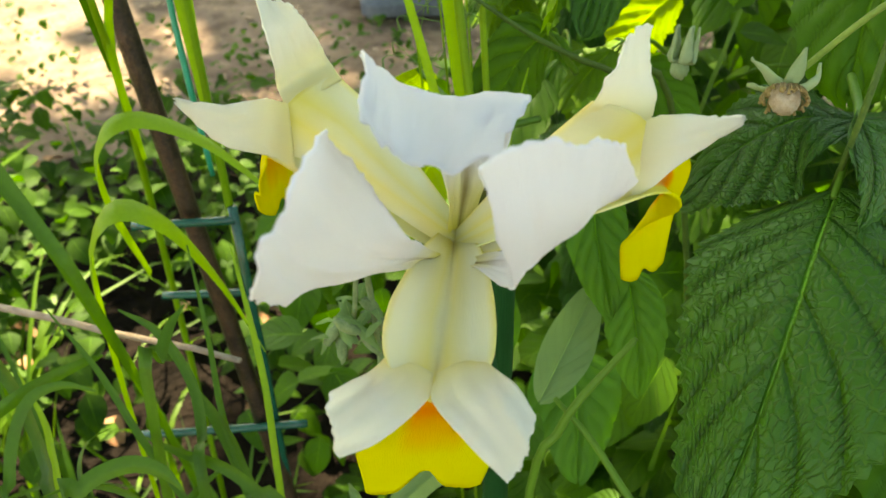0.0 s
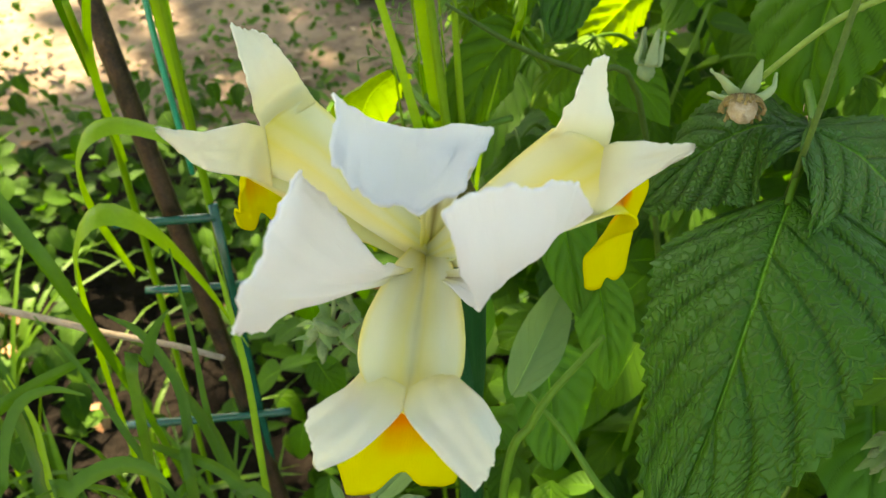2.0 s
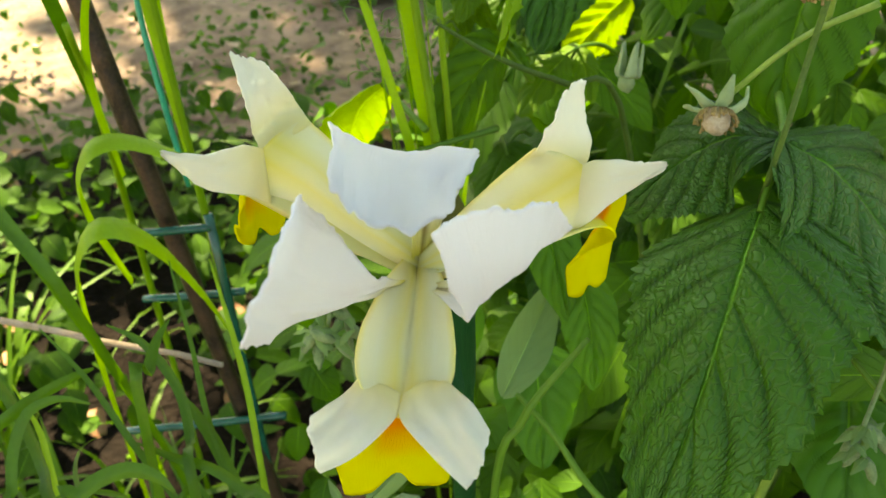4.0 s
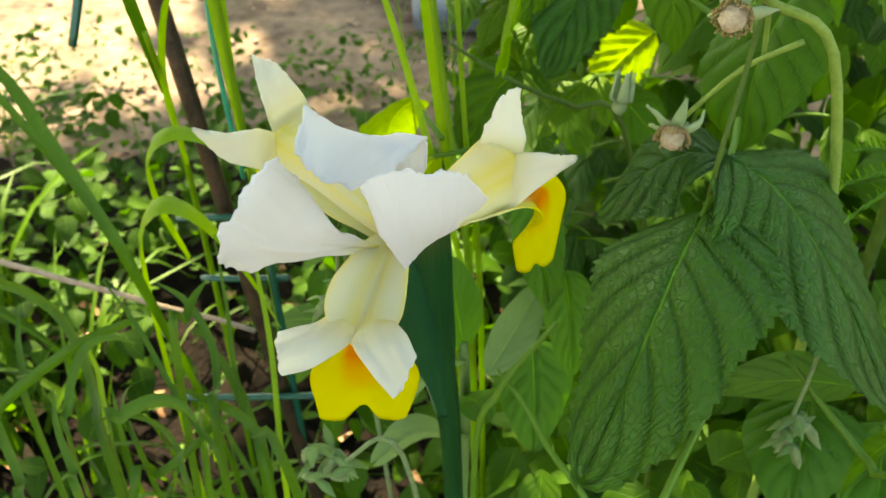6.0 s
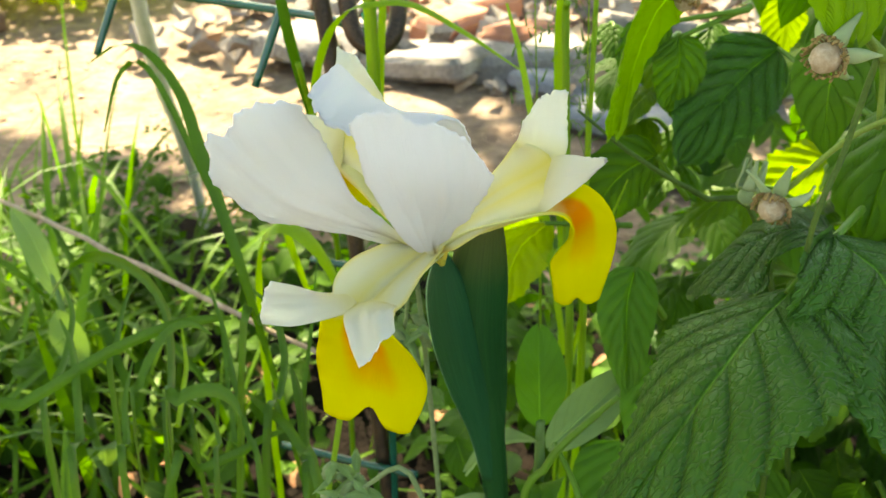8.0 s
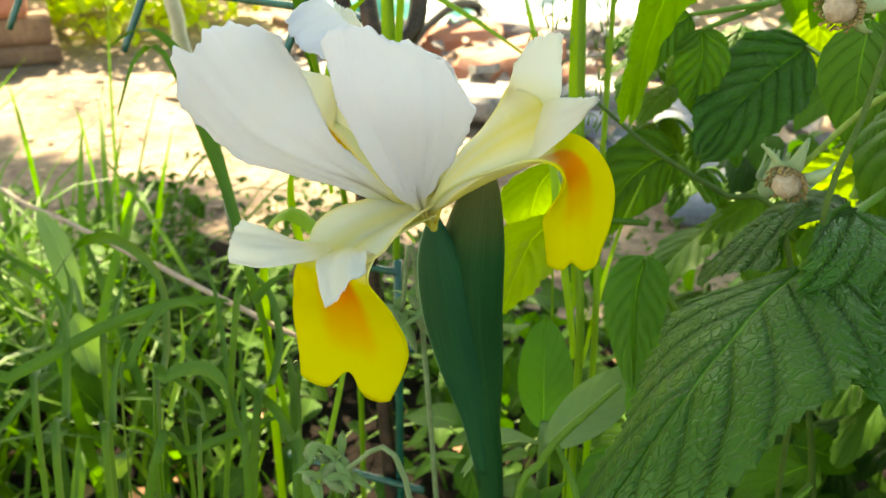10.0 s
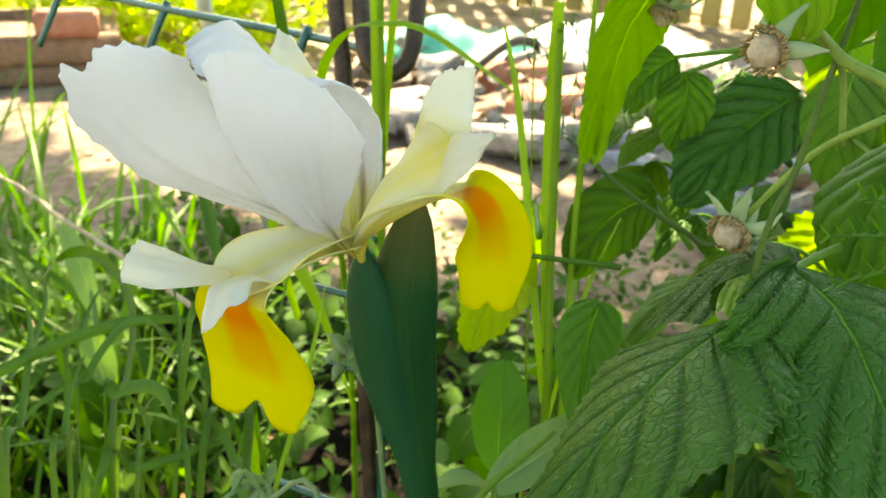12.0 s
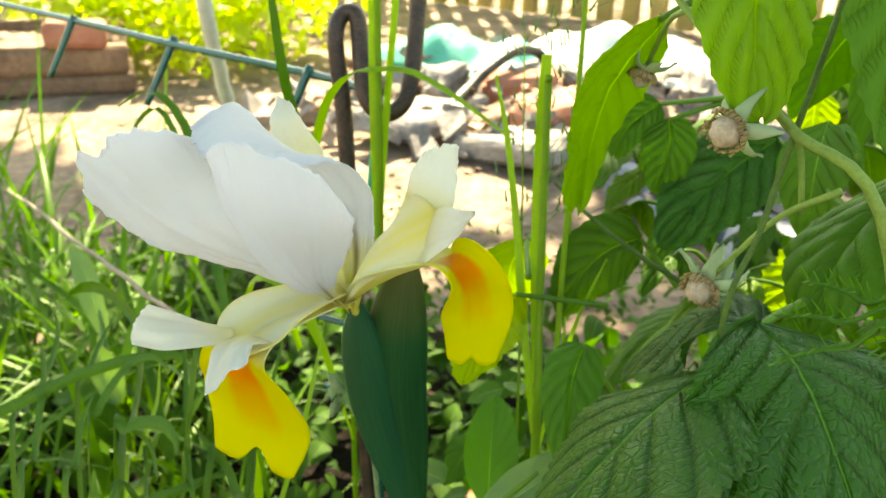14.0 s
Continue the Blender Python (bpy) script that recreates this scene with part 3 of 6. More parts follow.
    add("crest", lobe("crest", [(-0.0014, 0.0850, 0.4043), (-0.0026, 0.0797, 0.4044), (-0.0085, 0.0728, 0.4048), (-0.0133, 0.0687, 0.4064)], [(-0.0088, 0.0905, 0.4022), (-0.0104, 0.0868, 0.4034), (-0.0128, 0.0808, 0.4080), (-0.0150, 0.0752, 0.4120)], 0.0011, seed=42), M_CREST, "cream ruffled crest", 0.0003, arm)
    add("crest", lobe("crest", [(-0.0010, 0.0850, 0.4044), (-0.0015, 0.0797, 0.4044), (0.0034, 0.0730, 0.4038), (0.0086, 0.0668, 0.4033)], [(0.0058, 0.0890, 0.4034), (0.0076, 0.0848, 0.4058), (0.0102, 0.0784, 0.4096), (0.0124, 0.0740, 0.4086)], -0.0009, seed=43), M_CREST, "cream ruffled crest", 0.0003, arm)
    arm = add("style_arm", petal("style_arm", [(0.0020, 0.1185, 0.3992), (0.0112, 0.1100, 0.4078), (0.0208, 0.1070, 0.4163), (0.0306, 0.1076, 0.4216)],
        [(0.0020, 0.1192, 0.4012), (0.0112, 0.1128, 0.4132), (0.0208, 0.1096, 0.4226), (0.0318, 0.1106, 0.4306)],
        [(0.0020, 0.1208, 0.4026), (0.0100, 0.1180, 0.4158), (0.0168, 0.1172, 0.4248), (0.0226, 0.1138, 0.4338)], 0.0002, 0.0001, 12, 36, 29), M_STYLE, "cream style arm with yellow bands")
    add("crest", petal("crest", [(0.0302, 0.1122, 0.4278), (0.0326, 0.1148, 0.4318), (0.0319, 0.1174, 0.4366), (0.0311, 0.1192, 0.4436)],
        [(0.0262, 0.1132, 0.4288), (0.0278, 0.1138, 0.4330), (0.0282, 0.1146, 0.4384), (0.0280, 0.1166, 0.4440)],
        [(0.0214, 0.1146, 0.4308), (0.0229, 0.1128, 0.4346), (0.0243, 0.1118, 0.4388), (0.0256, 0.1134, 0.4418)], 0.0004, 0.0004, 44, 30, 25), M_CREST, "cream ruffled crest", 0.0003, arm)
    add("crest", petal("crest", [(0.0268, 0.1080, 0.4196), (0.0306, 0.1072, 0.4212), (0.0368, 0.1072, 0.4276), (0.0429, 0.1053, 0.4350)],
        [(0.0280, 0.1104, 0.4252), (0.0316, 0.1086, 0.4276), (0.0376, 0.1072, 0.4312), (0.0431, 0.1053, 0.4357)],
        [(0.0292, 0.1128, 0.4300), (0.0328, 0.1104, 0.4334), (0.0382, 0.1080, 0.4348), (0.0428, 0.1056, 0.4362)], 0.0004, 0.0004, 45, 30, 25), M_CREST, "cream ruffled crest", 0.0003, arm)
    arm = add("style_arm", petal("style_arm", [(0.0026, 0.1194, 0.4004), (-0.0118, 0.1237, 0.4024), (-0.0234, 0.1263, 0.4095), (-0.0307, 0.1254, 0.4160)],
        [(0.0027, 0.1199, 0.4025), (-0.0091, 0.1224, 0.4122), (-0.0185, 0.1259, 0.4204), (-0.0269, 0.1297, 0.4239)],
        [(0.0032, 0.1231, 0.4030), (-0.0061, 0.1302, 0.4131), (-0.0132, 0.1335, 0.4212), (-0.0189, 0.1366, 0.4259)], 0.0002, 0.0001, 13, 36, 29), M_STYLE, "cream style arm with yellow bands")
    add("crest", petal("crest", [(-0.0269, 0.1285, 0.4226), (-0.0287, 0.1324, 0.4253), (-0.0284, 0.1280, 0.4359), (-0.0309, 0.1337, 0.4421)],
        [(-0.0226, 0.1314, 0.4245), (-0.0253, 0.1363, 0.4268), (-0.0259, 0.1320, 0.4360), (-0.0283, 0.1341, 0.4411)],
        [(-0.0179, 0.1351, 0.4258), (-0.0209, 0.1389, 0.4285), (-0.0225, 0.1322, 0.4379), (-0.0252, 0.1326, 0.4412)], 0.0004, 0.0004, 46, 30, 25), M_CREST, "cream ruffled crest", 0.0003, arm)
    add("crest", petal("crest", [(-0.0260, 0.1241, 0.4147), (-0.0304, 0.1246, 0.4166), (-0.0376, 0.1213, 0.4215), (-0.0429, 0.1204, 0.4292)],
        [(-0.0261, 0.1260, 0.4198), (-0.0305, 0.1262, 0.4214), (-0.0367, 0.1209, 0.4256), (-0.0428, 0.1200, 0.4302)],
        [(-0.0267, 0.1289, 0.4245), (-0.0302, 0.1278, 0.4261), (-0.0347, 0.1220, 0.4284), (-0.0428, 0.1211, 0.4300)], 0.0004, 0.0004, 47, 30, 25), M_CREST, "cream ruffled crest", 0.0003, arm)
    # three standards
    add("standard", petal("standard", [(0.0014, 0.1205, 0.3966), (-0.0062, 0.1062, 0.4078), (-0.0143, 0.0948, 0.4135), (-0.0215, 0.0850, 0.4195), (-0.0214, 0.0703, 0.4332)],
        [(0.0014, 0.1205, 0.3966), (-0.0045, 0.1052, 0.4100), (-0.0094, 0.0925, 0.4188), (-0.0160, 0.0830, 0.4290), (-0.0166, 0.0690, 0.4462)],
        [(0.0014, 0.1205, 0.3966), (-0.0024, 0.1042, 0.4122), (-0.0048, 0.0938, 0.4240), (-0.0108, 0.0928, 0.4345), (-0.0136, 0.0900, 0.4428)], 0.0009, 0.0006, 31,
        peaks=((0.34, 0.08, 0.0024), (0.48, 0.08, -0.0024), (0.75, 0.16, 0.0030), (0.94, 0.07, 0.0020), (0.02, 0.06, 0.0014))), M_STANDARD, "white standard with a ruffled edge")
    add("standard", petal("standard", [(0.0022, 0.1195, 0.3964), (0.0058, 0.1052, 0.4072), (0.0086, 0.0918, 0.4160), (0.0076, 0.0778, 0.4332), (0.0044, 0.0752, 0.4472)],
        [(0.0022, 0.1195, 0.3964), (0.0072, 0.1052, 0.4088), (0.0124, 0.0938, 0.4190), (0.0164, 0.0842, 0.4330), (0.0160, 0.0805, 0.4486)],
        [(0.0022, 0.1195, 0.3964), (0.0078, 0.1072, 0.4088), (0.0142, 0.1000, 0.4180), (0.0212, 0.0950, 0.4262), (0.0254, 0.0912, 0.4352)], 0.0009, 0.0006, 33,
        peaks=((0.22, 0.12, 0.0006), (0.42, 0.10, -0.0008), (0.75, 0.15, 0.0012))), M_STANDARD, "white standard with a ruffled edge")
    add("standard", sheet("standard", [(0.0020, 0.1215, 0.3966), (0.0040, 0.1201, 0.4162), (0.0032, 0.1147, 0.4316), (-0.0004, 0.1008, 0.4432), (-0.0026, 0.0822, 0.4442)],
        [0.0012, 0.0043, 0.0081, 0.0114, 0.0080], [(0.81, 0.46, -0.37), (0.82, 0.44, -0.37), (0.80, 0.47, -0.37), (0.76, 0.51, -0.39), (0.81, 0.55, -0.20)], [0.29, 0.32, 0.27, -0.00, -0.36], 52, 31, 0.0010, 10, 0.0007, 35, 0, 0, rounded=0.3, spikes=((0.80, -1.0, 0.06, 0.35, (-0.0002, 0.0, -0.0018)), (0.70, 1.0, 0.05, 0.35, (0.0010, 0.0004, -0.0008)), (0.78, 0.0, 0.16, 0.55, (0.0, -0.0008, -0.0026)))), M_STANDARD, "white standard with a ruffled edge")
    # ovary, spathe of two bracts, stem
    add("stem", tube("stem", [(0.017, 0.146, -0.03), (0.0165, 0.143, 0.12), (0.0155, 0.140, 0.24), (0.0140, 0.137, 0.31), (0.0115, 0.1335, 0.342), (0.009, 0.132, 0.36)], [0.0034, 0.0034, 0.0034, 0.0036, 0.0042, 0.004], 12), M_SCAPE, thick=0)
    add("ovary", tube("ovary", [(0.0032, 0.1262, 0.380), (0.0018, 0.1247, 0.390), (0.0016, 0.1218, 0.3980)], [0.0009, 0.0010, 0.0011], 12), M_TUBE, "brownish green ovary", 0)
    add("spathe", pod("spathe", [(0.0135, 0.1360, 0.312), (0.0118, 0.1345, 0.335), (0.0098, 0.1330, 0.352), (0.0080, 0.1318, 0.370), (0.0080, 0.1320, 0.388), (0.0090, 0.1335, 0.402), (0.0098, 0.1345, 0.410)], [0.0032, 0.0046, 0.0070, 0.0082, 0.0078, 0.0046, 0.0004], (0.86, 0.5, 0.0), 0.62, 40, 40), M_SPATHE, "dark blue-green bract", 0)
    add("spathe", pod("spathe", [(0.0128, 0.1350, 0.318), (0.0105, 0.1320, 0.338), (0.0072, 0.1288, 0.355), (0.0040, 0.1265, 0.372), (0.0018, 0.1250, 0.387), (0.0010, 0.1238, 0.3985)], [0.0030, 0.0042, 0.0058, 0.0064, 0.0050, 0.0008], (0.86, 0.5, 0.0), 0.75, 40, 40), M_SPATHE_EDGE, "blue-green bract with a pale edge", 0)


iris()


# ---- raspberry ----
def front_leaf():
    cane = thing("raspberry_leaf", "large dark green quilted raspberry leaf on its stalk", "leaf", "raspberry leaves", at=(0.09, 0.159, 0.403))
    mv = Matrix.Translation((-0.09, -0.159, -0.403))

    def add(name, me, mat, label=""):
        me.transform(mv)
        part(name, me, mat, cane, label)

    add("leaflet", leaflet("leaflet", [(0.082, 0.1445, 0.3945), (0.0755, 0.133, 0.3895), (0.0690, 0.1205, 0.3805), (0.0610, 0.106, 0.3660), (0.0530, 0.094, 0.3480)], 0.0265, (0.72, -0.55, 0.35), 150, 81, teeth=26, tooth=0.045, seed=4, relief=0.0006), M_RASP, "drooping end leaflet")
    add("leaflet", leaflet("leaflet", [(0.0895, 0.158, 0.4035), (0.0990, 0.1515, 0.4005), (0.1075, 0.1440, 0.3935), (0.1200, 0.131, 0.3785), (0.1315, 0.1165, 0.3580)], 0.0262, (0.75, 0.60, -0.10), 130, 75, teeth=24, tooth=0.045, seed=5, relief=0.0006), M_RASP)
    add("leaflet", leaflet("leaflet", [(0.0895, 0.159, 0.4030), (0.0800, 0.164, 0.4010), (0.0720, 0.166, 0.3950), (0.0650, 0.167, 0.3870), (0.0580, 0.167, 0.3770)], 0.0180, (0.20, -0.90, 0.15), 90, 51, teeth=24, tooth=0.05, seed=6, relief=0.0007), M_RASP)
    add("leaf_stalk", tube("leaf_stalk", [(0.096, 0.180, 0.402), (0.090, 0.160, 0.4025), (0.082, 0.1445, 0.3945), (0.0815, 0.1435, 0.394)], [0.0011, 0.0010, 0.0008, 0.0006]), M_STEM)


front_leaf()


def bud(at, axis, size=1.0, sepals=True, closed=False):
    """A spent raspberry flower: five pale sepals, a ring of stamens and a knob of young fruit."""
    b = thing("raspberry_bud", "spent raspberry flower with pale pointed sepals and pinkish core" if not closed else "closed pale green raspberry flower bud", "flower bud", "raspberry buds")
    r = random.Random(int(at[0] * 9999))
    s = size
    part("core", fruit_mesh(s * (0.75 if closed else 1)), M_FRUIT if not closed else M_SEPAL, b, "" if closed else "pinkish unripe fruit")
    for k in range(5):
        a = 2 * math.pi * k / 5 + r.uniform(-0.15, 0.15)
        up = r.uniform(-0.2, 0.5)
        d = np.array([math.cos(a), math.sin(a), 0.0])
        if closed:
            pts = [d * 0.0012 * s, d * 0.0042 * s + (0, 0, -0.001 * s), d * 0.0040 * s + (0, 0, -0.006 * s), d * 0.0036 * s + (0, 0, -0.0115 * s)]
        else:
            pts = [d * 0.0016 * s, d * 0.0048 * s + (0, 0, -0.0010 * s), d * 0.0078 * s + (0, 0, (-0.0040 + 0.003 * up) * s), d * (0.0088 + up * 0.007) * s + (0, 0, (-0.0088 + 0.012 * up) * s)]
        part("sepal", sheet("sepal", pts, [0.0017 * s, 0.0020 * s, 0.0012 * s, 0.0002 * s], (-math.sin(a), math.cos(a), 0), 0.5, 14, 7, 0.0005 * s, 4, 0.0, k), M_SEPAL, b, thick=0.0004 * s)
    if not closed:
        for k in range(46):
            a = 2 * math.pi * k / 46 + r.uniform(-0.06, 0.06)
            d = np.array([math.cos(a), math.sin(a), 0.0])
            h = r.uniform(0.7, 1.15)
            part("stamen", tube("stamen", [d * 0.0034 * s, d * 0.0052 * s + (0, 0, 0.0012 * s * h), d * (0.0054 + r.uniform(-0.0010, 0.0008)) * s + (0, 0, 0.0036 * s * h)], [0.00018 * s, 0.00016 * s, 0.00045 * s], 5, 5), M_STAMEN, b)
    q = Vector(axis).to_track_quat("Z", "Y")
    b.matrix_world = Matrix.LocRotScale(at, q, None)
    return b


def fruit_mesh(s):
    bm = bmesh.new()
    bmesh.ops.create_icosphere(bm, subdivisions=3, radius=0.0038 * s)
    for v in bm.verts:
        n = v.co.normalized()
        v.co += n * 0.0005 * s * math.sin(n.x * 14) * math.sin(n.y * 14 + 1) * (0.4 + abs(n.z))
        v.co.z = v.co.z * 1.15 + 0.0022 * s
    for f in bm.faces:
        f.smooth = True
    return bm


bud((0.0747, 0.1650, 0.4065), (-0.20, -0.80, -0.42), 0.86)
bud((0.0790, 0.1450, 0.4500), (-0.35, -0.85, -0.15), 0.82)
bud((0.0667, 0.2172, 0.3857), (-0.1, -0.3, -0.9), 0.90, closed=True)
bud((0.0420, 0.2000, 0.4480), (-0.2, -0.2, -0.9), 0.72)


def stalks():
    for pts, rad, lab in (
        ([(0.130, 0.235, -0.03), (0.098, 0.19, 0.20), (0.084, 0.150, 0.385), (0.087, 0.154, 0.43), (0.092, 0.164, 0.475), (0.100, 0.180, 0.56)], [0.0016, 0.0011, 0.0007, 0.0007, 0.0007, 0.0007], "slim green raspberry cane"),
        ([(0.150, 0.20, -0.03), (0.135, 0.175, 0.30), (0.112, 0.159, 0.425), (0.0885, 0.1565, 0.449), (0.073, 0.162, 0.460), (0.0575, 0.1690, 0.471), (0.040, 0.18, 0.485)], [0.0024, 0.0018, 0.0014, 0.0012, 0.0010, 0.0008, 0.0006], "arching pale green raspberry cane"),
        ([(0.20, 0.26, -0.03), (0.17, 0.22, 0.30), (0.150, 0.19, 0.42), (0.125, 0.165, 0.56)], [0.003, 0.0025, 0.002, 0.0015], "upright green raspberry cane"),
    ):
        c = thing("raspberry_cane", lab, "cane", "raspberry canes", at=pts[0])
        me = tube("stem", pts, rad, 9, 40)
        me.transform(Matrix.Translation([-v for v in pts[0]]))
        part("stem", me, M_CANE if lab.startswith(("upright", "slim")) else M_CANE_PALE, c)
        if lab.startswith("arching"):
            for a, b2 in (((0.0885, 0.1565, 0.449), (0.080, 0.148, 0.4495)), ((0.0885, 0.1565, 0.449), (0.093, 0.162, 0.43)), ((0.1, 0.157, 0.438), (0.076, 0.167, 0.4085)), ((0.06, 0.168, 0.469), (0.043, 0.199, 0.450))):
                md = [(p + q) / 2 for p, q in zip(a, b2)]
                md[2] += 0.004
                t2 = tube("flower_stalk", [a, md, b2], [0.0008, 0.0007, 0.0007], 7)
                t2.transform(Matrix.Translation([-v for v in pts[0]]))
                part("flower_stalk", t2, M_CANE_PALE, c)


stalks()


def single_leaf(mid, half, side, mat, label, name="raspberry_leaf", category="leaf", seed=1, tooth=0.05, relief=0.0012, cup=-0.2, shape=1.0, group="raspberry leaves", stalk=None):
    t = thing(name, label, category, group, at=mid[0])
    me = leaflet("leaf_blade", mid, half, side, 40, 23, 15, tooth, relief, cup, shape, seed)
    me.transform(Matrix.Translation([-v for v in mid[0]]))
    part("leaf_blade", me, mat, t)
    if stalk:
        s = tube("leaf_stalk", [stalk, [(a + b) / 2 for a, b in zip(stalk, mid[0])], mid[0]], [0.0012, 0.001, 0.0008], 7)
        s.transform(Matrix.Translation([-v for v in mid[0]]))
        part("leaf_stalk", s, M_STEM, t)
    return t


def in_gap(x, y, z):
    """Whether the sun's way through the gap cut in the added crown passes here."""
    return ((x + 0.525 * z - 0.270) / 0.065) ** 2 + ((y - 0.75 * z - 0.015) / 0.050) ** 2 < 1


def single_leaves():
    single_leaf([(0.0460, 0.1930, 0.4625), (0.0345, 0.1945, 0.4450), (0.0290, 0.1980, 0.4270), (0.0262, 0.2010, 0.4060)], 0.0150, (0.22, 0.96, -0.12), M_RASP_YOUNG, "bright yellow-green hanging raspberry leaf", seed=11, stalk=(0.058, 0.20, 0.471))
    single_leaf([(0.0660, 0.2860, 0.4135), (0.0570, 0.2720, 0.4060), (0.0500, 0.2580, 0.3970), (0.0430, 0.2414, 0.3847)], 0.0165, (0.6, -0.35, -0.65), M_RASP, "dark quilted raspberry leaf", seed=12, stalk=(0.098, 0.23, 0.41))
    single_leaf([(0.0790, 0.1639, 0.5002), (0.0770, 0.1559, 0.4862), (0.0790, 0.1509, 0.4702), (0.0830, 0.1489, 0.4542)], 0.0135, (0.8, 0.5, -0.1), M_RASP_YOUNG, "bright green toothed raspberry leaf", seed=13, stalk=(0.100, 0.180, 0.52))
    single_leaf([(0.1140, 0.1520, 0.5000), (0.1120, 0.1440, 0.4870), (0.1110, 0.1390, 0.4710), (0.1110, 0.1350, 0.4540)], 0.0165, (0.8, 0.5, 0.1), M_LIT, "light-pierced green hanging raspberry leaf", seed=14, stalk=(0.125, 0.165, 0.54))
    single_leaf([(0.1120, 0.2100, 0.4300), (0.1040, 0.1980, 0.4200), (0.0990, 0.1880, 0.4080), (0.0980, 0.1820, 0.3950)], 0.0180, (0.8, -0.5, 0.3), M_LIT, "mid-green raspberry leaf in the thicket", seed=15, stalk=(0.14, 0.2, 0.44))
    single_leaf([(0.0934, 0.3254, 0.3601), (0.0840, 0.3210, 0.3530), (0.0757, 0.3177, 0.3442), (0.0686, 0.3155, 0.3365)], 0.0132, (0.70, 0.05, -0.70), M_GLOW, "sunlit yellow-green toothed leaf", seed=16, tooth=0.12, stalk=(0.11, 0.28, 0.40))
    single_leaf([(0.0500, 0.1720, 0.3470), (0.0515, 0.1660, 0.3400), (0.0530, 0.1600, 0.3310), (0.0540, 0.1550, 0.3190)], 0.0085, (0.9, 0.3, 0.2), M_SOFT, "soft green heart-shaped leaf", "weed_leaf", seed=17, tooth=0.02, group="weed leaves", stalk=(0.06, 0.18, 0.33))
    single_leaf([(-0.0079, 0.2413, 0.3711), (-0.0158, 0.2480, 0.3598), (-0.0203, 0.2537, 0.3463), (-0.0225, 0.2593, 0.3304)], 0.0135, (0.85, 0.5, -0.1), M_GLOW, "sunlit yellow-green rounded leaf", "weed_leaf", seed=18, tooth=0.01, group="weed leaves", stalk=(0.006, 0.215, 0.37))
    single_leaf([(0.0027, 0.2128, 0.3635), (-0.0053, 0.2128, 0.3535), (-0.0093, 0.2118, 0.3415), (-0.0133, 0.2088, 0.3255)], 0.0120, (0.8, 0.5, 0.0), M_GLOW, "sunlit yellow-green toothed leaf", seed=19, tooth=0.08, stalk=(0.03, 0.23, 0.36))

    single_leaf([(0.1330, 0.1540, 0.3120), (0.1280, 0.1410, 0.3110), (0.1245, 0.1300, 0.3070), (0.1220, 0.1190, 0.2980)], 0.0180, (0.95, 0.1, 0.2), M_SOFT, "soft yellow-green rounded leaf under the raspberry", "weed_leaf", seed=20, tooth=0.02, group="weed leaves", stalk=(0.145, 0.17, 0.29), shape=0.9)
    single_leaf([(0.1570, 0.1500, 0.3060), (0.1540, 0.1380, 0.3040), (0.1510, 0.1260, 0.2990), (0.1490, 0.1140, 0.2890)], 0.0165, (0.95, 0.2, 0.1), M_SOFT, "soft yellow-green rounded leaf under the raspberry", "weed_leaf", seed=21, tooth=0.02, group="weed leaves", stalk=(0.17, 0.165, 0.28), shape=0.9)
    single_leaf([(0.0400, 0.1820, 0.3700), (0.0400, 0.1760, 0.3620), (0.0420, 0.1700, 0.3520), (0.0450, 0.1640, 0.3400)], 0.0085, (0.95, 0.2, 0.1), M_SOFT, "soft green heart-shaped leaf", "weed_leaf", seed=22, tooth=0.015, group="weed leaves", stalk=(0.05, 0.19, 0.35), shape=0.85)
    single_leaf([(0.0420, 0.1900, 0.2950), (0.0430, 0.1820, 0.2870), (0.0440, 0.1740, 0.2770), (0.0440, 0.1660, 0.2640)], 0.0150, (0.95, 0.2, 0.1), M_SOFT, "soft green rounded leaf", "weed_leaf", seed=23, tooth=0.015, group="weed leaves", stalk=(0.05, 0.2, 0.27), shape=0.85)
    single_leaf([(0.0330, 0.2480, 0.3800), (0.0250, 0.2400, 0.3760), (0.0190, 0.2330, 0.3680), (0.0150, 0.2270, 0.3550)], 0.0130, (0.6, 0.2, -0.7), M_WEED, "dark green broad weed leaf behind the grass", "weed_leaf", seed=24, tooth=0.03, group="weed leaves", stalk=(0.045, 0.26, 0.36))
    single_leaf([(0.0284, 0.2639, 0.4243), (0.0244, 0.2591, 0.4211), (0.0204, 0.2543, 0.4155), (0.0188, 0.2511, 0.4075)], 0.0080, (0.6, -0.2, -0.7), M_LIT, "mid-green leaf in the thicket", seed=25, stalk=(0.055, 0.27, 0.43))
    single_leaf([(0.0338, 0.2600, 0.4205), (0.0355, 0.2583, 0.4137), (0.0355, 0.2566, 0.4052), (0.0338, 0.2549, 0.3967)], 0.0093, (0.8, 0.4, 0.1), M_LIT, "mid-green leaf in the thicket", seed=26, stalk=(0.055, 0.275, 0.43))
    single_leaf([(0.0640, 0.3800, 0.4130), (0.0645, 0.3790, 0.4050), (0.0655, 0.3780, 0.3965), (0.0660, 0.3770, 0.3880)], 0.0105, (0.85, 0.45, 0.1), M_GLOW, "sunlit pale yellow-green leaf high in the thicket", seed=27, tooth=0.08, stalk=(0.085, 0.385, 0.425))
    c = thing("bramble_stem", "thin dark green bramble stem crossing the thicket", "stem", at=(0.09, 0.25, 0.34))
